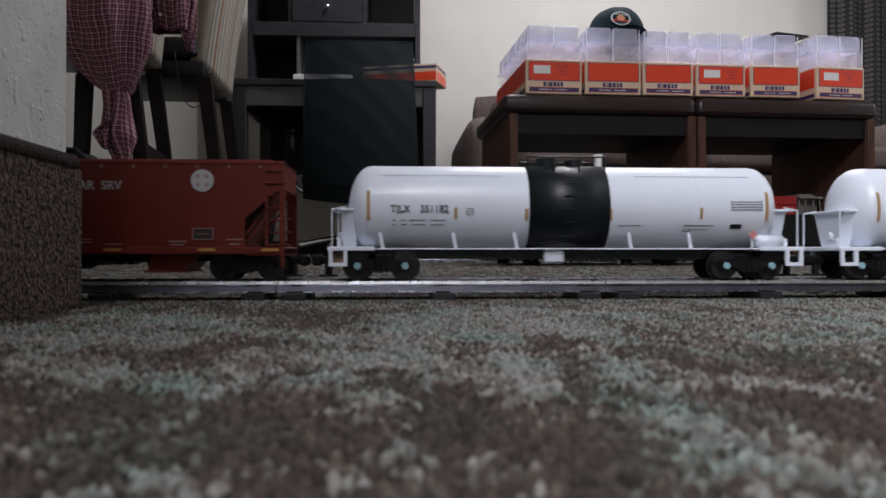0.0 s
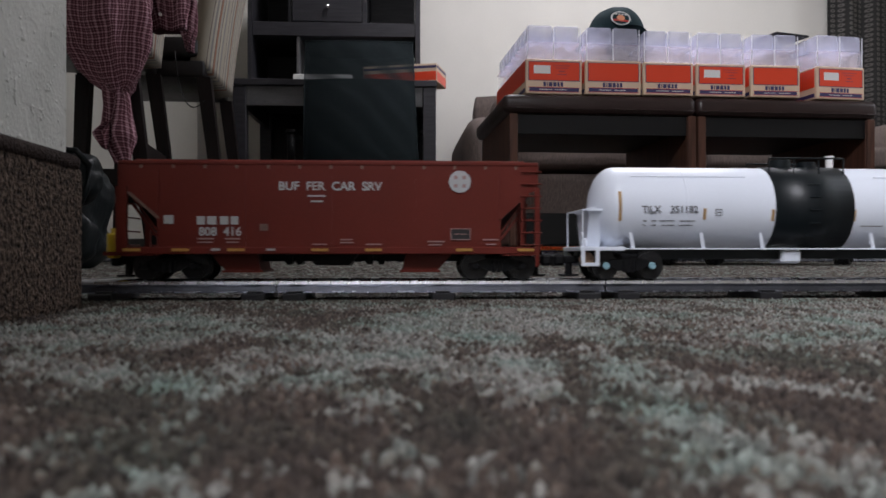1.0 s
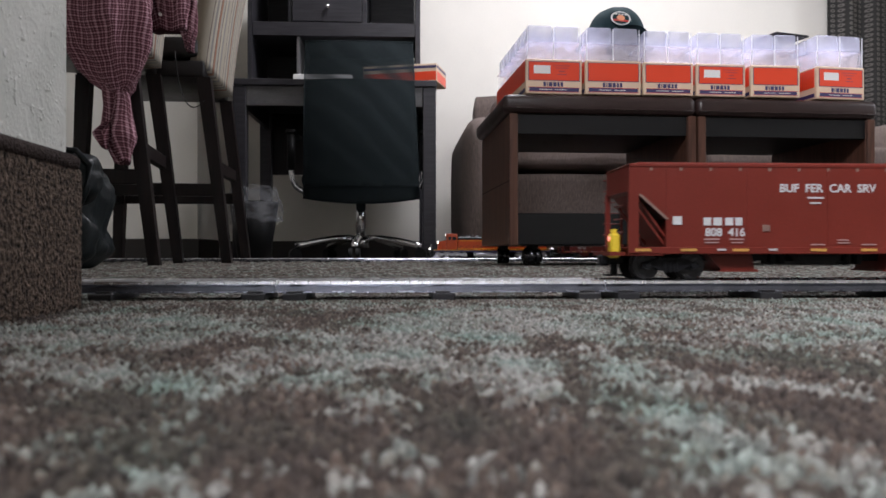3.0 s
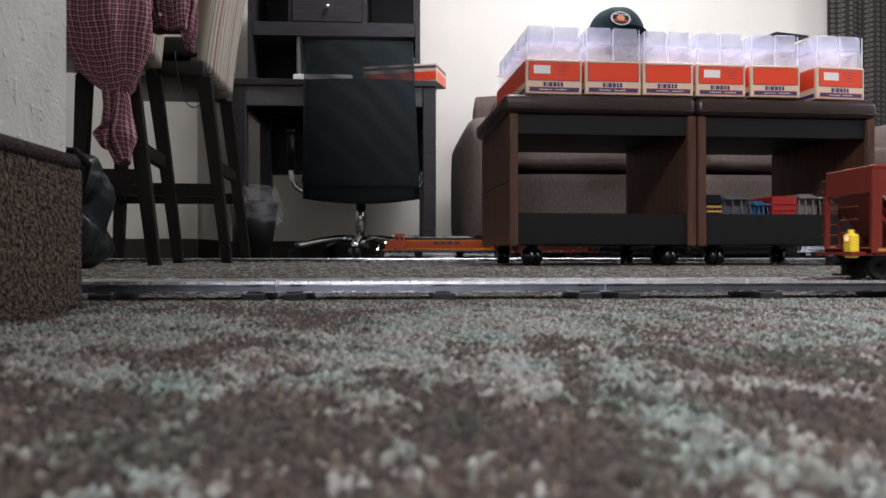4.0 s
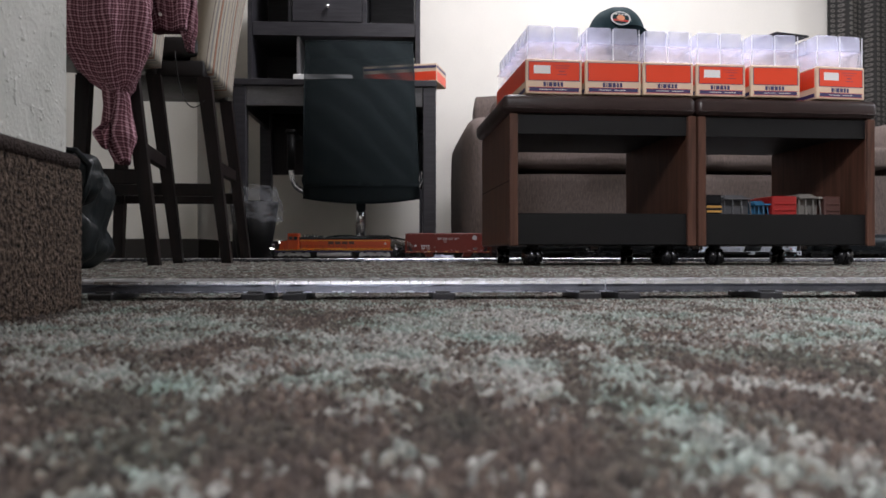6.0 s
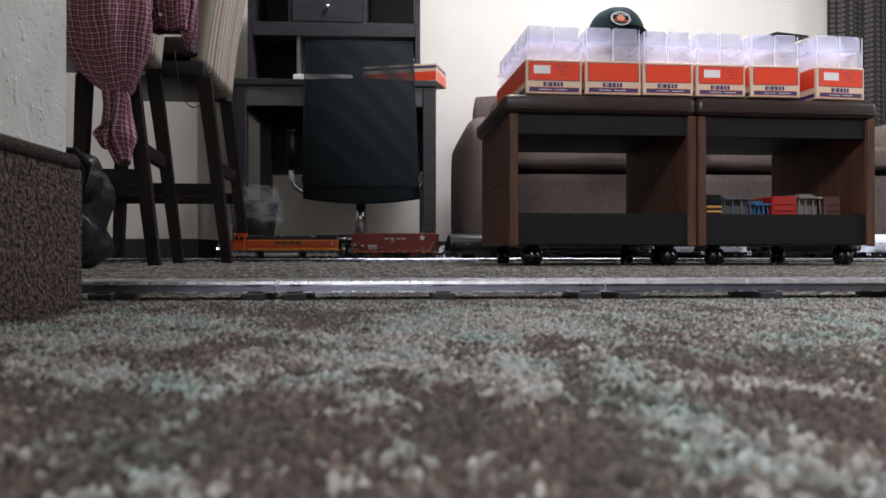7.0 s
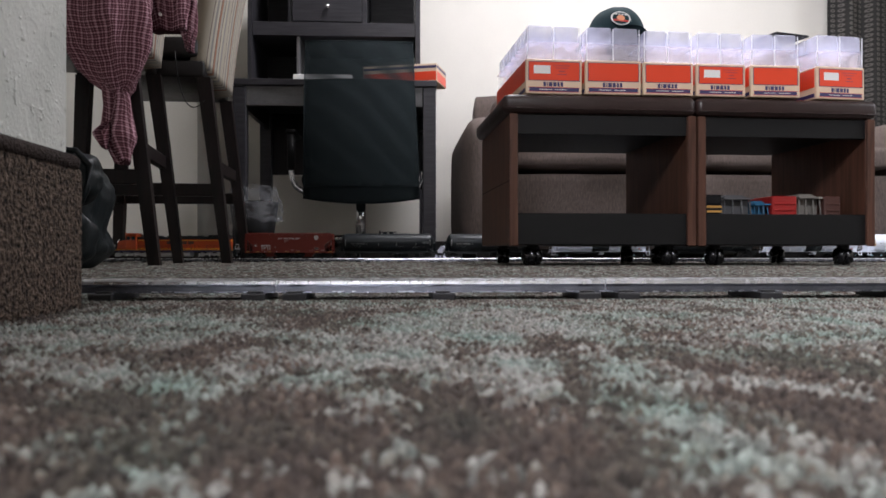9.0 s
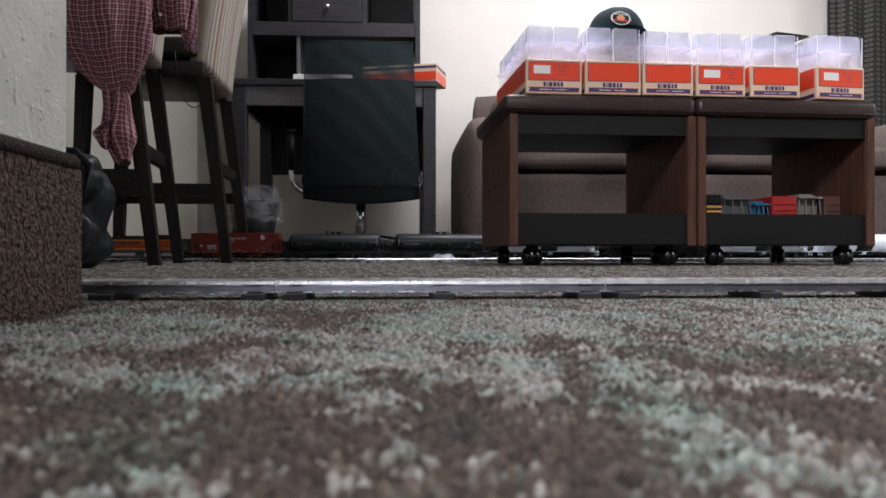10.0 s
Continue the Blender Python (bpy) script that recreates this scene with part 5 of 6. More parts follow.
# ---- rolling stock: x forward, wheels on z = 0 ----
def truck(parent, x, wheel_r=0.0105, base=0.036, cap=AXLECAP, frame_mat=None):
    """Two-axle bogie."""
    frame_mat = frame_mat or TRUCK
    bm = bmesh.new()
    add_box(bm, x - 0.010, x + 0.010, -0.017, 0.017, 0.010, 0.020, 0.002)
    for y in (-0.0225, 0.0225):
        out = [(x - base / 2 - 0.0048, 0.0086), (x - base / 2 - 0.0042, 0.0126), (x - 0.009, 0.0165), (x + 0.009, 0.0165), (x + base / 2 + 0.0042, 0.0126),
               (x + base / 2 + 0.0048, 0.0086), (x + base / 2 - 0.0045, 0.0098), (x + 0.0075, 0.0066), (x - 0.0075, 0.0066), (x - base / 2 + 0.0045, 0.0098)]
        t = prism(out, y - 0.002, y + 0.002)
        me = bpy.data.meshes.new("tmp")
        t.to_mesh(me)
        bm.from_mesh(me)
        t.free()
        bpy.data.meshes.remove(me)
        for k in range(3):
            add_rod(bm, (x - 0.004 + 0.004 * k, y * 1.09, 0.0055), (x - 0.004 + 0.004 * k, y * 1.09, 0.0145), 0.0016, None, 6)
    tr = part("truck", bm, frame_mat, parent, "black cast bogie frame")
    for sx in (-1, 1):
        bm = bmesh.new()
        xx = x + sx * base / 2
        for y in (-1, 1):
            add_rod(bm, (xx, y * 0.0150, wheel_r), (xx, y * 0.0190, wheel_r), wheel_r, None, 24)
            add_rod(bm, (xx, y * 0.0132, wheel_r), (xx, y * 0.0150, wheel_r), wheel_r + 0.0014, None, 24)
            add_rod(bm, (xx, y * 0.0190, wheel_r), (xx, y * 0.0194, wheel_r), wheel_r * 0.72, None, 20)
        add_rod(bm, (xx, -0.02, wheel_r), (xx, 0.02, wheel_r), 0.0022, None, 8)
        part("wheelset", bm, WHEEL, tr, "dark metal wheelset")
        bm = bmesh.new()
        for y in (-1, 1):
            add_rod(bm, (xx, y * 0.0245, wheel_r), (xx, y * 0.0262, wheel_r), 0.0029, 0.0023, 12)
        pieces("bearing_cap", bm, cap, tr, "round axle bearing cap")
    return tr


def coupler(parent, x, s):
    bm = bmesh.new()
    add_box(bm, min(x, x + s * 0.016), max(x, x + s * 0.016), -0.003, 0.003, 0.012, 0.018, 0.001)
    add_box(bm, min(x + s * 0.012, x + s * 0.021), max(x + s * 0.012, x + s * 0.021), -0.006, 0.006, 0.0105, 0.0195, 0.002)
    add_rod(bm, (x + s * 0.008, 0, 0.003), (x + s * 0.008, 0, 0.012), 0.003, None, 8)
    add_box(bm, x + s * 0.008 - 0.007, x + s * 0.008 + 0.007, -0.006, 0.006, 0.002, 0.0036)
    part("coupler", bm, TRUCK, parent, "black knuckle coupler")


def hopper_car(name, label, marker):
    """Three-bay covered hopper, oxide red; L 0.314."""
    o = tagged(empty(name, pose(0, 0, 0)), label, "train car", "train")
    L, w, h = 0.314, 0.0325, 0.0880
    hl = L / 2
    z0, z1 = 0.0205, h
    # body with sloped ends
    half = [(hl - 0.0305, z0 + 0.004), (hl - 0.0305, 0.0465), (hl - 0.0085, 0.0655), (hl - 0.001, 0.0680), (hl - 0.001, z1)]
    out = [(-x, z) for x, z in half] + half[::-1]
    body = part("body", prism(out, -w, w), CARRED, o, "oxide red hopper body")
    part("top_chord", box(-hl + 0.001, hl - 0.001, -w - 0.0006, w + 0.0006, z1 - 0.0020, z1 + 0.0008, 0.0005), CARRED, body)
    bm = bmesh.new()
    for y in (-w * 0.55, w * 0.55):
        add_box(bm, -hl + 0.01, hl - 0.01, y - 0.006, y + 0.006, z1 + 0.0008, z1 + 0.003, 0.001)
    pieces("roof_walk", bm, CARRED, body)
    bm = bmesh.new()
    for k in range(13):
        x = -hl + 0.018 + k * (L - 0.036) / 12
        for y in (-1, 1):
            add_box(bm, x - 0.0011, x + 0.0011, y * w - 0.0005, y * w + 0.0005, z1 - 0.0046, z1 - 0.0021)
    pieces("roof_bracket", bm, SLOPEEDGE, body)
    part("side_sill", box(-hl, hl, -w - 0.0008, w + 0.0008, z0 - 0.001, z0 + 0.0045, 0.0006), CARRED, body)
    for k in range(5):
        x = -hl + 0.03 + k * (L - 0.06) / 4
        bm = bmesh.new()
        for y in (-1, 1):
            add_box(bm, x - 0.0006, x + 0.0006, y * w - 0.0004, y * w + 0.0004, z0 + 0.0045, z1 - 0.004)
        pieces("panel_seam", bm, CARRED, body)
    # end posts, slope sheets and ladders
    for s in (-1, 1):
        for y in (-1, 1):
            pw = 0.0080 if s * y > 0 else 0.0038
            part("corner_post", box(min(s * hl, s * (hl - pw)), max(s * hl, s * (hl - pw)), y * w - 0.0015, y * w + 0.0015, z0, 0.0695), CARRED, body)
            bm = bmesh.new()
            add_beam(bm, (s * (hl - 0.0305), y * (w + 0.0002), 0.0462), (s * (hl - 0.0085), y * (w + 0.0002), 0.0655), 0.0030, 0.0016)
            # rear edges get the paler grey red, front ones the body red
            part("slope_edge", bm, SLOPEEDGE if s < 0 else CARRED, body, "narrow edge of the slope sheet")
            if s * y < 0:
                # side ladder: at the front end of one side, the rear end of the other
                bm = bmesh.new()
                for k in range(7):
                    z = z0 + 0.006 + k * 0.0092
                    add_rod(bm, (s * (hl + 0.0015), y * (w + 0.0014), z), (s * (hl - 0.0145), y * (w + 0.0014), z), 0.0006, None, 6)
                pieces("ladder_rung", bm, CARRED, body, "thin ladder rung")
                part("ladder_rail", box(min(s * (hl - 0.0145), s * (hl - 0.0125)), max(s * (hl - 0.0145), s * (hl - 0.0125)), y * (w + 0.0002) - 0.0008, y * (w + 0.0002) + 0.0008, z0, 0.0665), CARRED, body)
                part("corner_step", box(min(s * (hl - 0.003), s * (hl - 0.0005)), max(s * (hl - 0.003), s * (hl - 0.0005)), y * w - 0.001, y * w + 0.001, 0.010, z0), CARRED, body)
            bm = bmesh.new()
            add_beam(bm, (s * (hl - 0.033), y * (w - 0.010), z0 + 0.004), (s * (hl - 0.008), y * (w - 0.010), 0.058), 0.0022, 0.003)
            part("end_brace", bm, CARRED, body)
        # sloping end sheet of the bin, set back between the posts
        sheet = prism([(s * (hl - 0.036), z0 + 0.004), (s * (hl - 0.006), 0.066), (s * (hl - 0.008), 0.066), (s * (hl - 0.038), z0 + 0.004)], -w + 0.006, w - 0.006)
        part("slope_sheet", sheet, CARRED, body, "sloping end sheet")
        bm = bmesh.new()
        for k in range(5):
            z = z0 + 0.006 + k * 0.0105
            add_rod(bm, (s * (hl - 0.002), -0.012, z), (s * (hl - 0.002), 0.012, z), 0.0006, None, 6)
        pieces("end_ladder", bm, CARRED, body)
        part("end_platform", box(min(s * hl, s * (hl - 0.028)), max(s * hl, s * (hl - 0.028)), -w, w, z0 - 0.002, z0 + 0.003), CARRED, body)
        coupler(o, s * (hl - 0.006), s)
        truck(o, s * (hl - (0.030 if s > 0 else 0.036)), cap=TRUCK)
    for sx in (-1, 1):
        bay = prism([(sx * 0.092, 0.0205), (sx * 0.080, 0.0072), (sx * 0.0535, 0.0072), (sx * 0.0560, 0.0205)], -0.022, 0.022)
        b = part("hopper_bay", bay, CARRED, o, "sloped discharge bay")
        part("outlet_gate", box(min(sx * 0.082, sx * 0.0515), max(sx * 0.082, sx * 0.0515), -0.024, 0.024, 0.0058, 0.0074), CARRED, b)
    # red like the outer bays; black here puts the underbody shade into colour
    bay = prism([(-0.020, 0.0205), (0.020, 0.0205), (0.013, 0.0110), (-0.013, 0.0110)], -0.019, 0.019)
    b = part("hopper_bay", bay, TRUCK, o, "middle discharge bay, black in place of shade")
    for x in (-0.034, -0.026, 0.028, 0.037):
        part("brake_rod", box(x - 0.0025, x + 0.0025, -0.012, 0.004, 0.0115, 0.0205, 0.001), TRUCK, b)
    part("centre_sill", box(-hl + 0.02, hl - 0.02, -0.008, 0.008, 0.014, 0.0205), TRUCK, o)
    # lettering, the same on both sides when the car is turned round
    for turn in (0, 180):
        R = pose(0, 0, 0, 0, 0, turn)
        S = R @ pose(0, -w - 0.0003, 0)
        U = S @ pose(0, 0, -0.0024)
        letters("lettering", "BUF  FER  CAR  SRV", 0.0089, LETTER, body, U @ pose(-0.0005, 0, 0.0725) @ NEAR)
        part("small_print", bars([(-0.017, -0.004, 0.0648, 0.0660), (-0.015, -0.006, 0.0608, 0.0620)]), LETTER, body, m=U)
        reporting = glyphs(-0.0985, 0.0440, 0.0064, 0.0060, 0.0018, (0.9, 1.05)) + glyphs(-0.0815, 0.0440, 0.0060, 0.0060, 0.0018, (1.0, 0.9))
        pieces("reporting_mark", bars(reporting), LETTER, body, "white reporting mark", m=U)
        letters("car_number", "808  416", 0.0088, LETTER, body, U @ pose(-0.0815, 0, 0.0385) @ NEAR)
        pieces("data_line", bars([(-0.098, -0.086, 0.0305, 0.0316), (-0.098, -0.087, 0.0280, 0.0289), (-0.078, -0.067, 0.0305, 0.0316), (-0.077, -0.068, 0.0280, 0.0289),
                                 (0.007, 0.016, 0.0300, 0.0309), (0.007, 0.017, 0.0278, 0.0287), (0.072, 0.085, 0.0285, 0.0296), (0.073, 0.083, 0.0262, 0.0271), (0.114, 0.126, 0.030, 0.031), (0.116, 0.124, 0.0265, 0.0275),
                                 (-0.014, -0.003, 0.0265, 0.0274), (0.026, 0.038, 0.0265, 0.0274)]), PINKPRINT, body, m=S)
        part("consolidated_plate", bars([(-0.0525, -0.0465, 0.0395, 0.0445)]), SLOPEEDGE, body, m=U)
        part("white_label", bars([(-0.1225, -0.1155, 0.0445, 0.0508)]), LETTER, body, "white square label", m=U)
        pl = part("data_plate", bars([(0.093, 0.107, 0.0315, 0.0395)]), INK, body, "black data plate with white edge", m=U @ pose(-0.003, 0, 0.0015))
        for q in ((0.0928, 0.1072, 0.0392, 0.0398), (0.0928, 0.1072, 0.0312, 0.0318), (0.0925, 0.0931, 0.0312, 0.0398), (0.1069, 0.1075, 0.0312, 0.0398), (0.0955, 0.0992, 0.0352, 0.0358), (0.1005, 0.1045, 0.0352, 0.0358)):
            part("plate_line", bars([q], 0.0009), PINKPRINT, pl)
        pieces("reflector", bars([(x, x + 0.0125, 0.0218, 0.0238) for x in (-0.152, -0.1165, -0.076, -0.0145, 0.0255, 0.0935, 0.140)], 0.0014), YELLOWSTRIPE, body, "yellow reflector strip", m=S)
        pieces("sill_label", bars([(-0.088, -0.0815, 0.0222, 0.0238), (-0.0475, -0.041, 0.0222, 0.0238)], 0.0014), LETTER, body, m=S)
        disc = part("round_emblem", rod((0.0965, 0, 0.0735), (0.0965, -0.0006, 0.0735), 0.0083, None, 32), LETTER, body, "white round emblem with cross", m=S @ pose(0, 0, 0.0006))
        for ax in (-1, 1):
            for az in (-1, 1):
                part("emblem_cell", bars([(0.0965 + ax * 0.0032 - 0.0013, 0.0965 + ax * 0.0032 + 0.0013, 0.0735 + az * 0.0032 - 0.0013, 0.0735 + az * 0.0032 + 0.0013)], 0.0009), PINKPRINT, disc)
    if marker:
        dv = part("end_device", box(-hl - 0.0105, -hl - 0.0035, -0.024, -0.012, 0.0165, 0.0355, 0.0014), YELLOWBOX, o, "yellow end-of-train marker box")
        part("marker_cap", rod((-hl - 0.007, -0.018, 0.0355), (-hl - 0.007, -0.018, 0.0390), 0.0024, None, 10), YELLOWBOX, dv)
        part("marker_lens", rod((-hl - 0.0105, -0.018, 0.0315), (-hl - 0.0112, -0.018, 0.0315), 0.002, None, 10), TAILGLOW, dv, "glowing red lens")
        part("end_step", box(-hl - 0.012, -hl + 0.004, -0.026, 0.026, 0.0185, 0.0215), CARRED, o)
    return o


PLACARD = plain("faded_red_print", (0.55, 0.22, 0.22), 0.5, vary=0.4, scale=400, bump=0)
SLOPEEDGE = plain("pale_grey_red", (0.17, 0.105, 0.085), 0.5, vary=0.3, scale=120, bump=0)
PINKPRINT = plain("faded_print", (0.36, 0.22, 0.21), 0.5, vary=0.1, bump=0)


def tank_car(name, label, shell, band, ink, number):
    """Long tank car with platforms at both ends; L 0.366."""
    o = tagged(empty(name, pose(0, 0, 0)), label, "train car", "train")
    L = 0.366
    R, zc, bl = 0.0334, 0.0556, 0.162
    prof = [(-bl - 0.0070, 0.004)] + [(-bl + 0.011 - 0.018 * math.cos(a), R * math.sin(a)) for a in (0.35, 0.6, 0.85, 1.1, 1.35)]
    prof[0] = (-bl - 0.0072, 0.0035)
    prof += [(-bl + 0.011, R)]
    left = prof
    right = [(-x, r) for x, r in prof[::-1]]
    bm = lathe_x(left + [(-0.035, R), (0.0, R), (0.035, R)] + right, 48)
    tank = part("tank", bm, shell, o, "long cylindrical tank shell", True, pose(0, 0, zc))
    if band:
        part("tank_band", lathe_x([(-0.031, R + 0.0001), (-0.031, R + 0.0008), (0.031, R + 0.0008), (0.031, R + 0.0001)], 48), TANKBLACK, tank, "wide black band round the middle", True)
    for x in (-0.1, 0.1):
        part("weld_seam", lathe_x([(x - 0.0006, R), (x - 0.0004, R + 0.0002), (x + 0.0004, R + 0.0002), (x + 0.0006, R)], 48), shell, tank)
    # top fittings, grab rail, vent
    f = part("fitting_box", rod((-0.012, 0, R - 0.002), (-0.012, 0, R + 0.0065), 0.0085, None, 20), TANKBLACK, tank, "black valve housing")
    part("manway", rod((0.010, 0, R - 0.002), (0.010, 0, R + 0.0050), 0.0070, None, 20), TANKBLACK, tank)
    part("hatch", rod((0.030, 0.0, R - 0.002), (0.030, 0.0, R + 0.009), 0.0030, 0.0026, 12), LABELWHITE if band else shell, tank, "upright safety valve")
    part("hatch_cap", rod((0.030, 0.0, R + 0.009), (0.030, 0.0, R + 0.0105), 0.0036, None, 12), LABELWHITE if band else shell, tank)
    bm = bmesh.new()
    for y in (-0.02, 0.02):
        for x in (-0.03, -0.01, 0.01, 0.03):
            add_rod(bm, (x, y, R - 0.010), (x, y, R + 0.006), 0.0006, None, 6)
        add_rod(bm, (-0.03, y, R + 0.006), (0.03, y, R + 0.006), 0.0007, None, 6)
    part("walk_rail", bm, TANKBLACK, tank, "thin black guard rail")
    bm = bmesh.new()
    for y in (-1, 1):
        for z in (-0.022, -0.012, -0.002, 0.008, 0.018):
            rr = math.sqrt(R * R - z * z) + 0.0012
            add_rod(bm, (-0.0045, y * rr, z), (0.0045, y * rr, z), 0.0006, None, 6)
    pieces("side_ladder", bm, TANKBLACK if band else shell, tank, "side ladder rungs")
    bm = bmesh.new()
    for y in (-1, 1):
        add_rod(bm, (-bl + 0.02, y * R * 0.72, R * 0.72), (-0.052, y * R * 0.72, R * 0.72), 0.0003, None, 6)
        add_rod(bm, (0.052, y * R * 0.72, R * 0.72), (bl - 0.02, y * R * 0.72, R * 0.72), 0.0003, None, 6)
    pieces("grab_line", bm, shell, tank)
    # frame
    zf = 0.0235
    part("running_board", box(-L / 2, L / 2, -0.0315, -0.0285, zf - 0.0003, zf + 0.0007), shell, o)
    part("running_board", box(-L / 2, L / 2, 0.0285, 0.0315, zf - 0.0003, zf + 0.0007), shell, o)
    part("centre_sill", box(-L / 2 + 0.004, L / 2 - 0.004, -0.008, 0.008, 0.0155, 0.0245), TANKBLACK, o, "black centre sill")
    for s in (-1, 1):
        e = part("end_platform", box(min(s * (L / 2), s * (L / 2 - 0.035)), max(s * (L / 2), s * (L / 2 - 0.035)), -0.0318, 0.0318, zf - 0.0015, zf + 0.0018, 0.0005), shell, o, "end walkway platform")
        bm = bmesh.new()
        for y in (-1, 1):
            xs = s * (L / 2 - 0.001)
            for xx in (xs, xs - s * 0.011):
                add_box(bm, min(xx, xx - s * 0.0028), max(xx, xx - s * 0.0028), y * 0.0312 - 0.0012, y * 0.0312 + 0.0012, 0.0105, zf)
            add_box(bm, min(xs, xs - s * 0.0138), max(xs, xs - s * 0.0138), y * 0.0312 - 0.0012, y * 0.0312 + 0.0012, 0.0105, 0.0132)
        pieces("step", bm, shell, e, "stirrup step")
        bm = bmesh.new()
        for y in (-0.027, 0.027):
            add_rod(bm, (s * (L / 2 - 0.003), y, zf), (s * (L / 2 - 0.003), y, zf + 0.030), 0.0006, None, 6)
            add_rod(bm, (s * (L / 2 - 0.003), y, zf + 0.030), (s * (L / 2 - 0.014), y, zf + 0.032), 0.0006, None, 6)
        add_rod(bm, (s * (L / 2 - 0.003), -0.027, zf + 0.030), (s * (L / 2 - 0.003), 0.027, zf + 0.030), 0.0006, None, 6)
        part("handrail", bm, shell, e, "end handrail")
        # bolster saddle: wide at the top, tapering down
        xs = s * (bl - 0.002)
        q = prism([(-0.022, 0.030), (0.022, 0.030), (0.010, 0.0), (-0.010, 0.0)], -0.0055, 0.0055)
        q.transform(Matrix.Translation((xs + s * 0.008, 0, zf)) @ Matrix.Rotation(radians(90), 4, "Z"))
        sd = part("saddle", q, shell, o, "tapered saddle plate")
        xo = xs + s * 0.0085
        part("saddle_lip", box(min(xo - s * 0.007, xo + s * 0.007), max(xo - s * 0.007, xo + s * 0.007), -0.0235, 0.0235, zf + 0.0290, zf + 0.0312, 0.0006), shell, sd)
        part("brake_wheel", rod((xo + s * 0.0056, -0.004, zf + 0.0105), (xo + s * 0.0078, -0.004, zf + 0.0105), 0.0036, 0.0030, 14), shell, sd, "small round brake wheel")
        part("brake_chain_box", box(min(xo + s * 0.0056, xo + s * 0.0085), max(xo + s * 0.0056, xo + s * 0.0085), -0.018, -0.009, zf + 0.0018, zf + 0.0085, 0.0008), shell, sd)
        coupler(o, s * (L / 2 - 0.006), s)
        truck(o, s * (L / 2 - 0.040), cap=AXLECAP if band else TRUCK)
    for x in (-0.1425, -0.0875, -0.041, 0.047, 0.0935):
        bm = bmesh.new()
        for y in (-1, 1):
            add_beam(bm, (x + 0.001, y * 0.0300, zf), (x - 0.0015, y * 0.0306, zf + 0.0125), 0.0030, 0.0014, 0.0024, 0.0012)
        pieces("support_strut", bm, shell, o, "slanted side strut")
    part("outlet", box(-0.016, 0.0, -0.013, 0.013, 0.012, 0.0235, 0.002), shell if band else TRUCK, o, "bottom outlet box")
    cyl = part("brake_cylinder", rod((0.146, -0.025, zf + 0.0058), (0.168, -0.025, zf + 0.0058), 0.0050, None, 18), shell, o, "white brake cylinder", True)
    part("brake_reservoir", rod((-0.146, 0.024, zf + 0.006), (-0.164, 0.024, zf + 0.006), 0.0050, None, 18), shell, o, "", True)
    # print, mirrored by a half turn for the other side
    cap_mat = TANKSTRIPE if band else PALEPRINT
    for turn in (0, 180):
        S = pose(0, 0, 0, 0, 0, turn)

        def on_side(z):
            return -math.sqrt(max(0, R * R - (z - zc) ** 2)) - 0.0004
        def strip(nm, rects, matl, lab=""):
            bm = bmesh.new()
            for x0, x1, za, zb in rects:
                n = max(1, int((zb - za) / 0.003))
                for k in range(n):
                    p, q = za + (zb - za) * k / n, za + (zb - za) * (k + 1) / n
                    vs = [bm.verts.new(v) for v in ((x0, on_side(p), p), (x1, on_side(p), p), (x1, on_side(q), q), (x0, on_side(q), q))]
                    bm.faces.new(vs)
            bmesh.ops.solidify(bm, geom=bm.faces[:], thickness=0.0003)
            pieces(nm, bm, matl, o, lab, m=S)
        strip("reflector", [(-0.1537, -0.1512, 0.0450, 0.0675), (0.1515, 0.1540, 0.0450, 0.0675), (-0.0880, -0.0858, 0.0460, 0.0545), (0.1005, 0.1027, 0.0465, 0.0550), (-0.0345, -0.032, 0.0450, 0.0540), (0.0300, 0.0325, 0.0450, 0.0540)], cap_mat, "yellow reflector strip")
        zt = 0.0518
        tilt = math.degrees(math.atan2(zt - zc, R))
        if number:
            letters("lettering", "TILX", 0.0072, ink, o, S @ pose(-0.1285, on_side(zt) - 0.0002, zt + 0.0017, tilt * 0.5, 0, 0) @ NEAR)
        else:
            strip("reporting_mark", [(-0.1335 + 0.0048 * k, -0.1310 + 0.0048 * k, 0.0495, 0.0540) for k in range(4)], ink, "pale reporting mark")
        if not number:
            strip("car_number", [(-0.112 + 0.0048 * k, -0.1085 + 0.0048 * k, 0.0495, 0.0545) for k in range(6)], ink, "pale car number")
        else:
            letters("car_number", number, 0.0072, ink, o, S @ pose(-0.1030, on_side(zt) - 0.0002, zt + 0.0017, tilt * 0.5, 0, 0) @ NEAR)
        strip("small_print", [(-0.1345, -0.132, 0.0447, 0.0453), (-0.128, -0.124, 0.0447, 0.0453), (-0.122, -0.110, 0.0447, 0.0453), (-0.106, -0.094, 0.0447, 0.0453),
                              (-0.1345, -0.132, 0.0414, 0.0420), (-0.128, -0.124, 0.0414, 0.0420), (-0.120, -0.110, 0.0414, 0.0420), (-0.106, -0.096, 0.0414, 0.0420),
                              (0.0375, 0.0555, 0.0410, 0.0416), (0.0885, 0.112, 0.0410, 0.0417), (0.0885, 0.1075, 0.0380, 0.0386), (0.0885, 0.0945, 0.0366, 0.0372)], ink)
        strip("square_label", [(-0.0785, -0.0735, 0.0535, 0.0540), (-0.0785, -0.0735, 0.0490, 0.0495), (-0.0785, -0.078, 0.0490, 0.054), (-0.074, -0.0735, 0.0490, 0.054), (-0.0775, -0.0745, 0.0512, 0.0518)], ink)
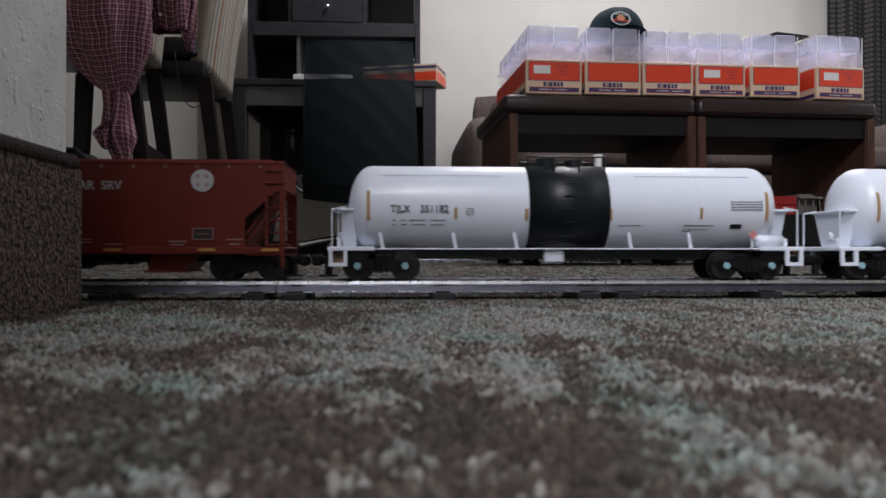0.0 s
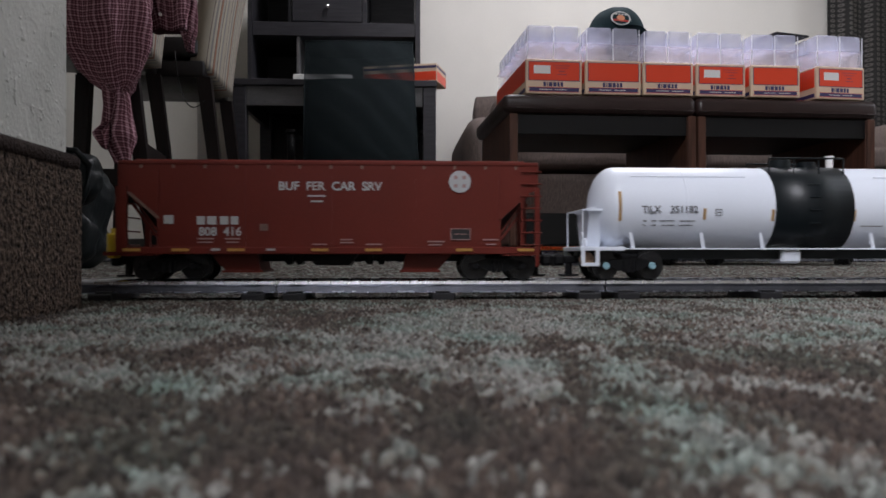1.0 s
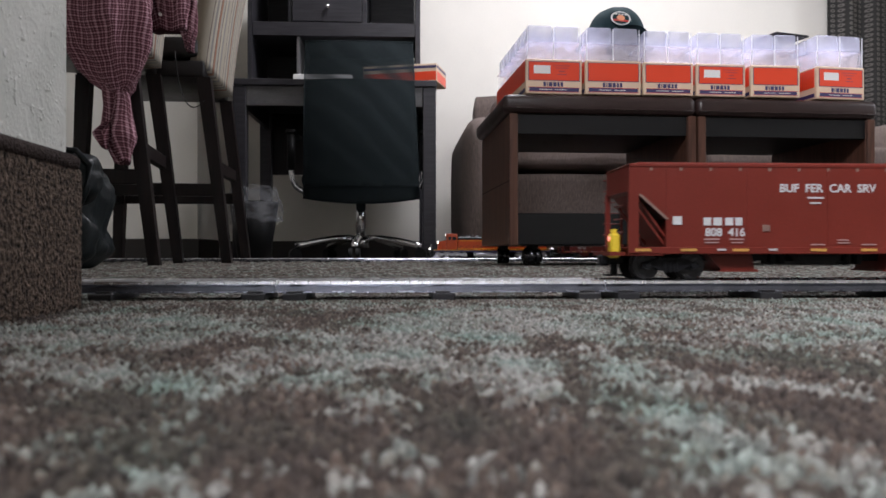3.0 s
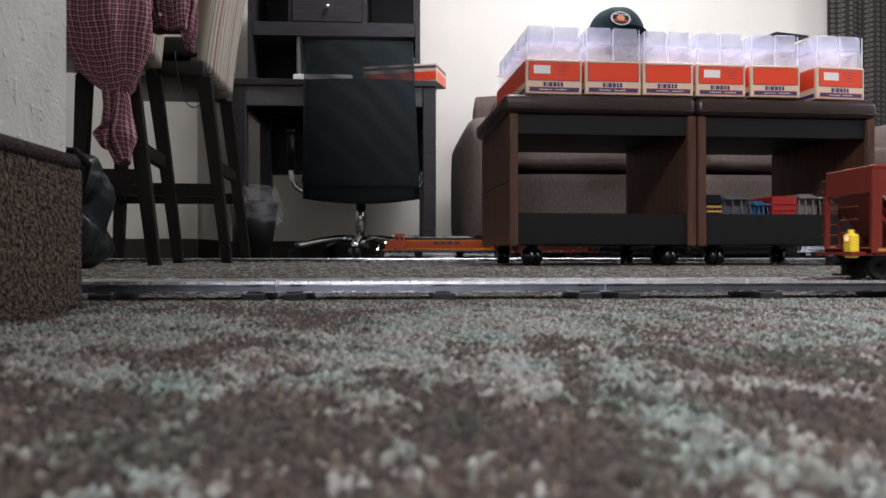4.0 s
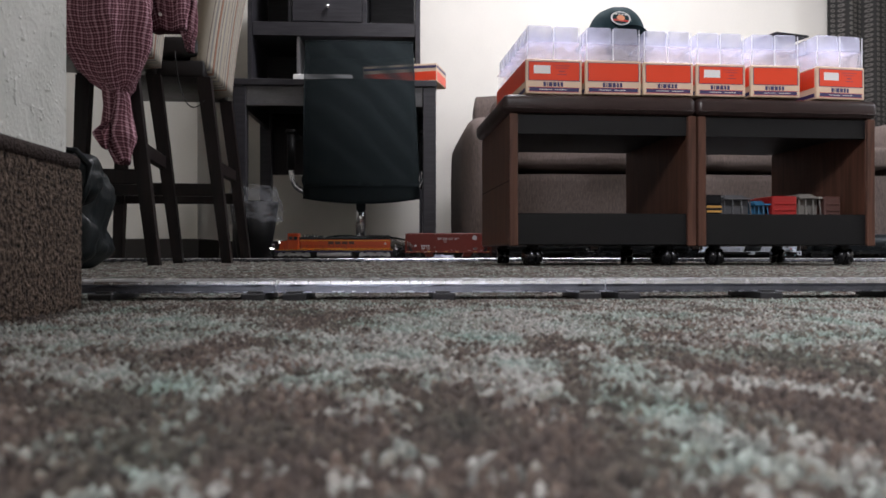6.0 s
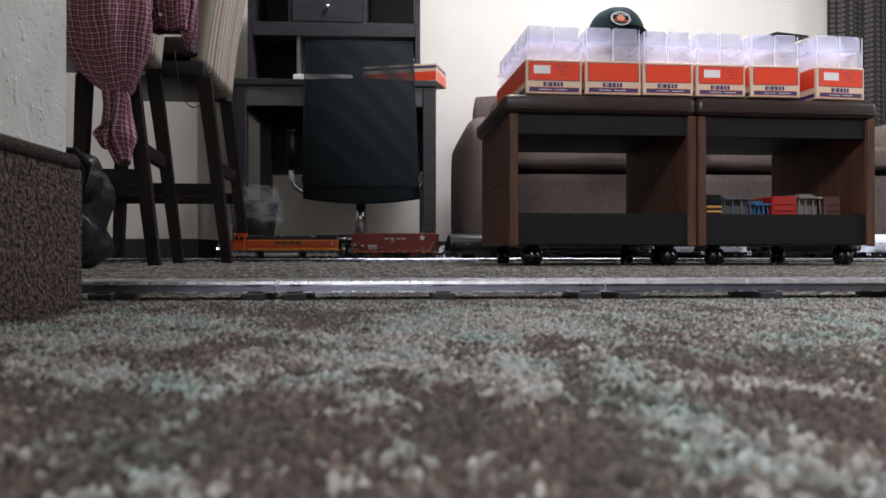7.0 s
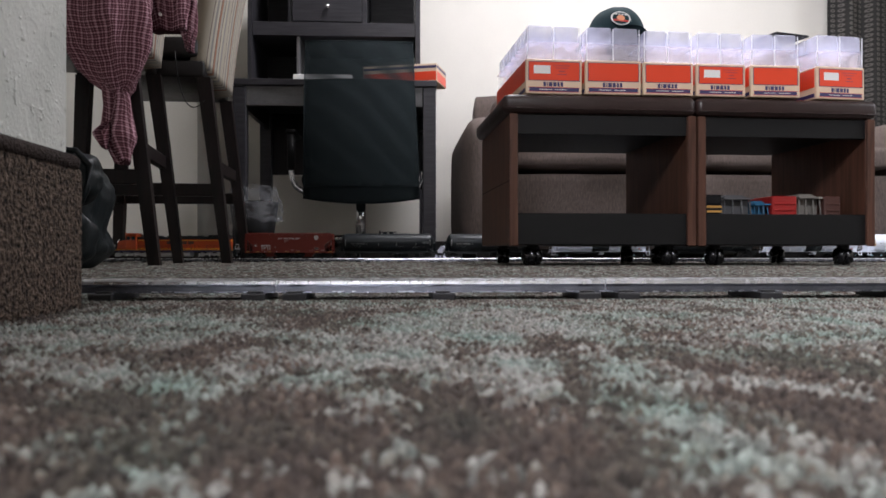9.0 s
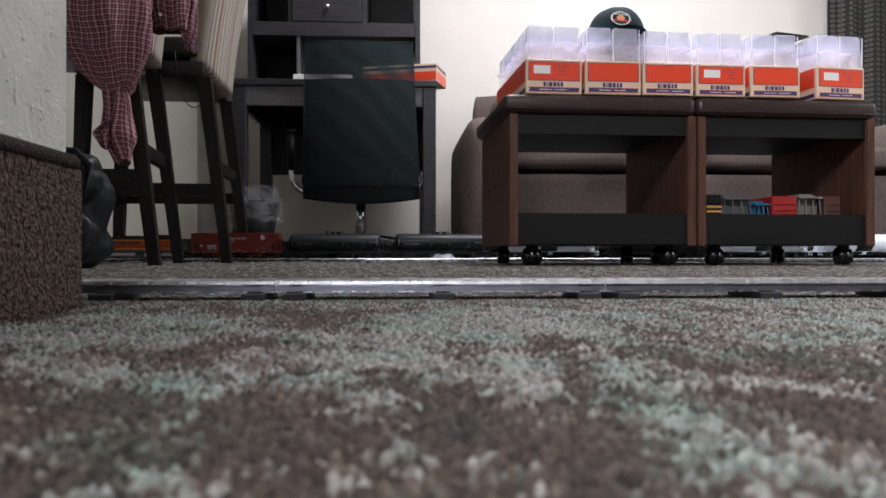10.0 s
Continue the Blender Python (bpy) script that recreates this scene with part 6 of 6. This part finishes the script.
        strip("data_block", [(0.125, 0.149, 0.0532 + 0.0020 * k, 0.0538 + 0.0020 * k) for k in range(4)] + [(0.125, 0.1255, 0.0525, 0.061), (0.1485, 0.149, 0.0525, 0.061)], ink, "lines of fine print")
        strip("dark_plate", [(0.1250, 0.1340, 0.0390, 0.0425)], INK, "dark plate")
        part("placard_post", rod((0.142, -0.031, zf), (0.142, -0.031, zf + 0.013), 0.001, None, 6), shell, o, m=S)
        part("placard", box(-0.0026, 0.0026, -0.0005, 0.0005, -0.0026, 0.0026), PLACARD if band else shell, o, "small diamond hazard placard", m=S @ pose(0.142, -0.0325, zf + 0.011, 0, 45, 0))
    return o


def locomotive():
    """Six-axle road diesel in orange and black, lights on; L 0.449."""
    o = tagged(empty("locomotive", pose(0, 0, 0)), "orange and black toy diesel locomotive with lit headlights", "locomotive", "train")
    L = 0.449
    hl = L / 2
    part("underframe", box(-hl + 0.012, hl - 0.012, -0.030, 0.030, 0.0225, 0.0285, 0.001), BOXNAVY, o, "dark frame deck")
    part("frame_stripe", box(-hl + 0.014, hl - 0.014, -0.0305, 0.0305, 0.0285, 0.0305), LOCOYELLOW, o, "yellow sill stripe")
    hood = part("hood", box(-hl + 0.022, hl - 0.100, -0.021, 0.021, 0.031, 0.073, 0.002), LOCOORANGE, o, "long orange hood")
    part("hood_top", box(-hl + 0.022, hl - 0.098, -0.0215, 0.0215, 0.0662, 0.0765, 0.002), TANKBLACK, hood, "black upper hood")
    part("hood_stripe", box(-hl + 0.021, hl - 0.1, -0.0213, 0.0213, 0.0625, 0.0645), LOCOYELLOW, hood)
    bm = prism([(-hl + 0.024, 0.0768), (-hl + 0.024, 0.083), (-hl + 0.095, 0.083), (-hl + 0.105, 0.0768)], -0.026, 0.026)
    part("radiator", bm, TANKBLACK, hood, "black overhanging radiator")
    for k in range(6):
        part("hood_vent", box(-0.10 + 0.035 * k, -0.08 + 0.035 * k, -0.012, 0.012, 0.0766, 0.081, 0.002), TANKBLACK, hood)
    for k in range(5):
        xx = hl - 0.112 - 0.0115 * k
        part("exhaust_post", box(xx - 0.0016, xx + 0.0016, -0.018, 0.018, 0.0763, 0.0850, 0.0006), TANKBLACK if k % 2 else WHEEL, hood, "upright roof duct")
    part("roof_step", box(-hl + 0.12, -0.03, -0.019, 0.019, 0.0764, 0.0800, 0.0015), TANKBLACK, hood)
    for y in (-1, 1):
        part("sill_line", box(-hl + 0.022, hl - 0.1, y * 0.0212 - 0.0004, y * 0.0212 + 0.0004, 0.0335, 0.0352), LOCOYELLOW, hood)
        pieces("hood_mark", bars([(-0.022 + 0.025 * k, -0.002 + 0.025 * k, 0.0500, 0.0610) for k in range(4)], 0.0008), BROWNPL, hood, "dark company lettering", m=pose(-0.0, y * 0.0212, 0, 0, 0, 0 if y < 0 else 180))
        pieces("door_seam", bars([(-0.18 + 0.016 * k, -0.179 + 0.016 * k, 0.033, 0.0485) for k in range(17)], 0.0006), BROWNPL, hood, m=pose(0, y * 0.0212, 0, 0, 0, 0 if y < 0 else 180))
        part("round_emblem", rod((-hl + 0.04, y * 0.0205, 0.053), (-hl + 0.04, y * 0.0222, 0.053), 0.004, None, 16), LETTER, hood)
        bm = bmesh.new()
        for k in range(13):
            x = -hl + 0.025 + k * (L - 0.13) / 12
            add_rod(bm, (x, y * 0.0295, 0.0285), (x, y * 0.0295, 0.044), 0.0006, None, 5)
        add_rod(bm, (-hl + 0.025, y * 0.0295, 0.044), (hl - 0.105, y * 0.0295, 0.044), 0.0006, None, 5)
        part("side_rail", bm, TANKBLACK, o, "thin black walkway railing")
    cab = part("cab", box(hl - 0.098, hl - 0.058, -0.028, 0.028, 0.031, 0.086, 0.003), LOCOORANGE, o, "orange cab")
    part("cab_roof", box(hl - 0.100, hl - 0.055, -0.0285, 0.0285, 0.0862, 0.0895, 0.002), LOCOORANGE, cab)
    for y in (-1, 1):
        for k in range(2):
            part("cab_window", box(hl - 0.093 + 0.017 * k, hl - 0.080 + 0.017 * k, y * 0.0285 - 0.0005, y * 0.0285 + 0.0005, 0.066, 0.078), GLASSDARK, cab, "dark cab window")
        part("windshield", box(hl - 0.0585, hl - 0.0575, y * 0.014 - 0.010, y * 0.014 + 0.010, 0.068, 0.080), GLASSDARK, cab)
    bm = prism([(hl - 0.0578, 0.031), (hl - 0.0578, 0.066), (hl - 0.030, 0.060), (hl - 0.026, 0.031)], -0.018, 0.018)
    nose = part("nose", bm, LOCOORANGE, o, "sloped orange nose")
    for y in (-0.007, 0.007):
        part("headlight", rod((hl - 0.030, y, 0.0575), (hl - 0.0265, y, 0.0575), 0.0040, None, 14), HEADLIGHT, nose, "lit headlight")
    part("number_light", box(hl - 0.058, hl - 0.0562, -0.010, 0.010, 0.0825, 0.0865), HEADLIGHT, cab, "lit number board")
    for s in (-1, 1):
        p = part("pilot", box(min(s * hl, s * (hl - 0.012)), max(s * hl, s * (hl - 0.012)), -0.030, 0.030, 0.008, 0.030, 0.001), TANKBLACK, o, "black end pilot")
        part("pilot_stripe", box(min(s * (hl - 0.0005), s * (hl + 0.0008)), max(s * (hl - 0.0005), s * (hl + 0.0008)), -0.028, 0.028, 0.010, 0.013), LETTER, p)
        for y in (-0.02, 0.02):
            part("ditch_light", rod((s * hl, y, 0.034), (s * (hl + 0.003), y, 0.034), 0.0034, None, 12), HEADLIGHT if s > 0 else SILVER, p, "round ditch light")
        bm = bmesh.new()
        for y in (-0.026, 0.026):
            add_rod(bm, (s * (hl - 0.003), y, 0.03), (s * (hl - 0.003), y, 0.05), 0.0008, None, 6)
        add_rod(bm, (s * (hl - 0.003), -0.026, 0.05), (s * (hl - 0.003), 0.026, 0.05), 0.0008, None, 6)
        part("end_rail", bm, LETTER, o, "white end handrail")
        coupler(o, s * (hl - 0.008), s)
        # three-axle truck
        x = s * (hl - 0.078)
        tb = bmesh.new()
        for y in (-0.0235, 0.0235):
            add_box(tb, x - 0.055, x + 0.055, y - 0.002, y + 0.002, 0.010, 0.0185, 0.0012)
            for k in range(4):
                add_rod(tb, (x - 0.048 + 0.032 * k, y * 1.1, 0.006), (x - 0.048 + 0.032 * k, y * 1.1, 0.016), 0.003, None, 8)
            add_box(tb, x - 0.056, x - 0.040, y - 0.003, y + 0.003, 0.006, 0.012)
            add_box(tb, x + 0.040, x + 0.056, y - 0.003, y + 0.003, 0.006, 0.012)
        add_box(tb, x - 0.05, x + 0.05, -0.012, 0.012, 0.012, 0.0222)
        tr = part("truck", tb, SILVER, o, "silver three-axle truck frame")
        for k in (-1, 0, 1):
            bm = bmesh.new()
            for y in (-1, 1):
                add_rod(bm, (x + k * 0.036, y * 0.0145, 0.0112), (x + k * 0.036, y * 0.0195, 0.0112), 0.0112, None, 20)
            part("wheelset", bm, WHEEL, tr)
            bm = bmesh.new()
            for y in (-1, 1):
                add_rod(bm, (x + k * 0.036, y * 0.0255, 0.0112), (x + k * 0.036, y * 0.028, 0.0112), 0.0042, None, 12)
            pieces("axle_box", bm, SILVER, tr)
    part("fuel_tank", box(-0.062, 0.062, -0.027, 0.027, 0.0055, 0.0222, 0.005, 2), SILVER, o, "silver fuel tank", True)
    return o


build_track()
TRAIN = []


def build_train():
    loco = locomotive()
    h1 = hopper_car("hopper_car", "oxide red covered hopper car with white lettering", False)
    h2 = hopper_car("hopper_car", "oxide red covered hopper car with yellow end marker", True)
    w = tank_car("tank_car", "white tank car with a wide black middle band", TANKWHITE, True, TANKINK, "351182")
    b = tank_car("tank_car", "glossy black tank car with pale lettering", TANKBLACK, False, PALEPRINT, "")
    far = lambda x: far_s(x) - SPEED * 10.0     # path length at 0 s of what stands at x on the far side at 10 s
    TRAIN.extend([(loco, far(-1.012)), (h1, far(-0.599)), (b, far(-0.245))])
    for x in (0.138, 0.939):
        TRAIN.append((copy_thing(b, pose(0, 0, 0)), far(x)))
    lead = copy_thing(w, pose(0, 0, 0))
    for x in (0.536, 1.342, 1.728):
        TRAIN.append((copy_thing(w, pose(0, 0, 0)), far(x)))
    part("coupler_disc", rod((-0.176, -0.024, 0.0155), (-0.176, -0.019, 0.0155), 0.0058, 0.0050, 18), TAN, w, "tan round coupler disc", True)
    TRAIN.extend([(h2, -0.0536 - SPEED), (w, 0.1267), (lead, 0.1267 + 0.394)])


TAN = plain("tan_plastic", (0.42, 0.27, 0.19), 0.5, vary=0.1)
PALEPRINT = plain("pale_print", (0.30, 0.31, 0.30), 0.5, vary=0.1, bump=0)
build_train()


# ---- movement ----
def motions():
    for car, s0 in TRAIN:
        rows = []
        for k in range(41):
            t = k * 0.25
            x, y, a = loop_point(s0 + SPEED * t)
            rows.append((t, pose(x, y, RAIL_Z, 0, 0, a)))
        walk(car, rows)


motions()
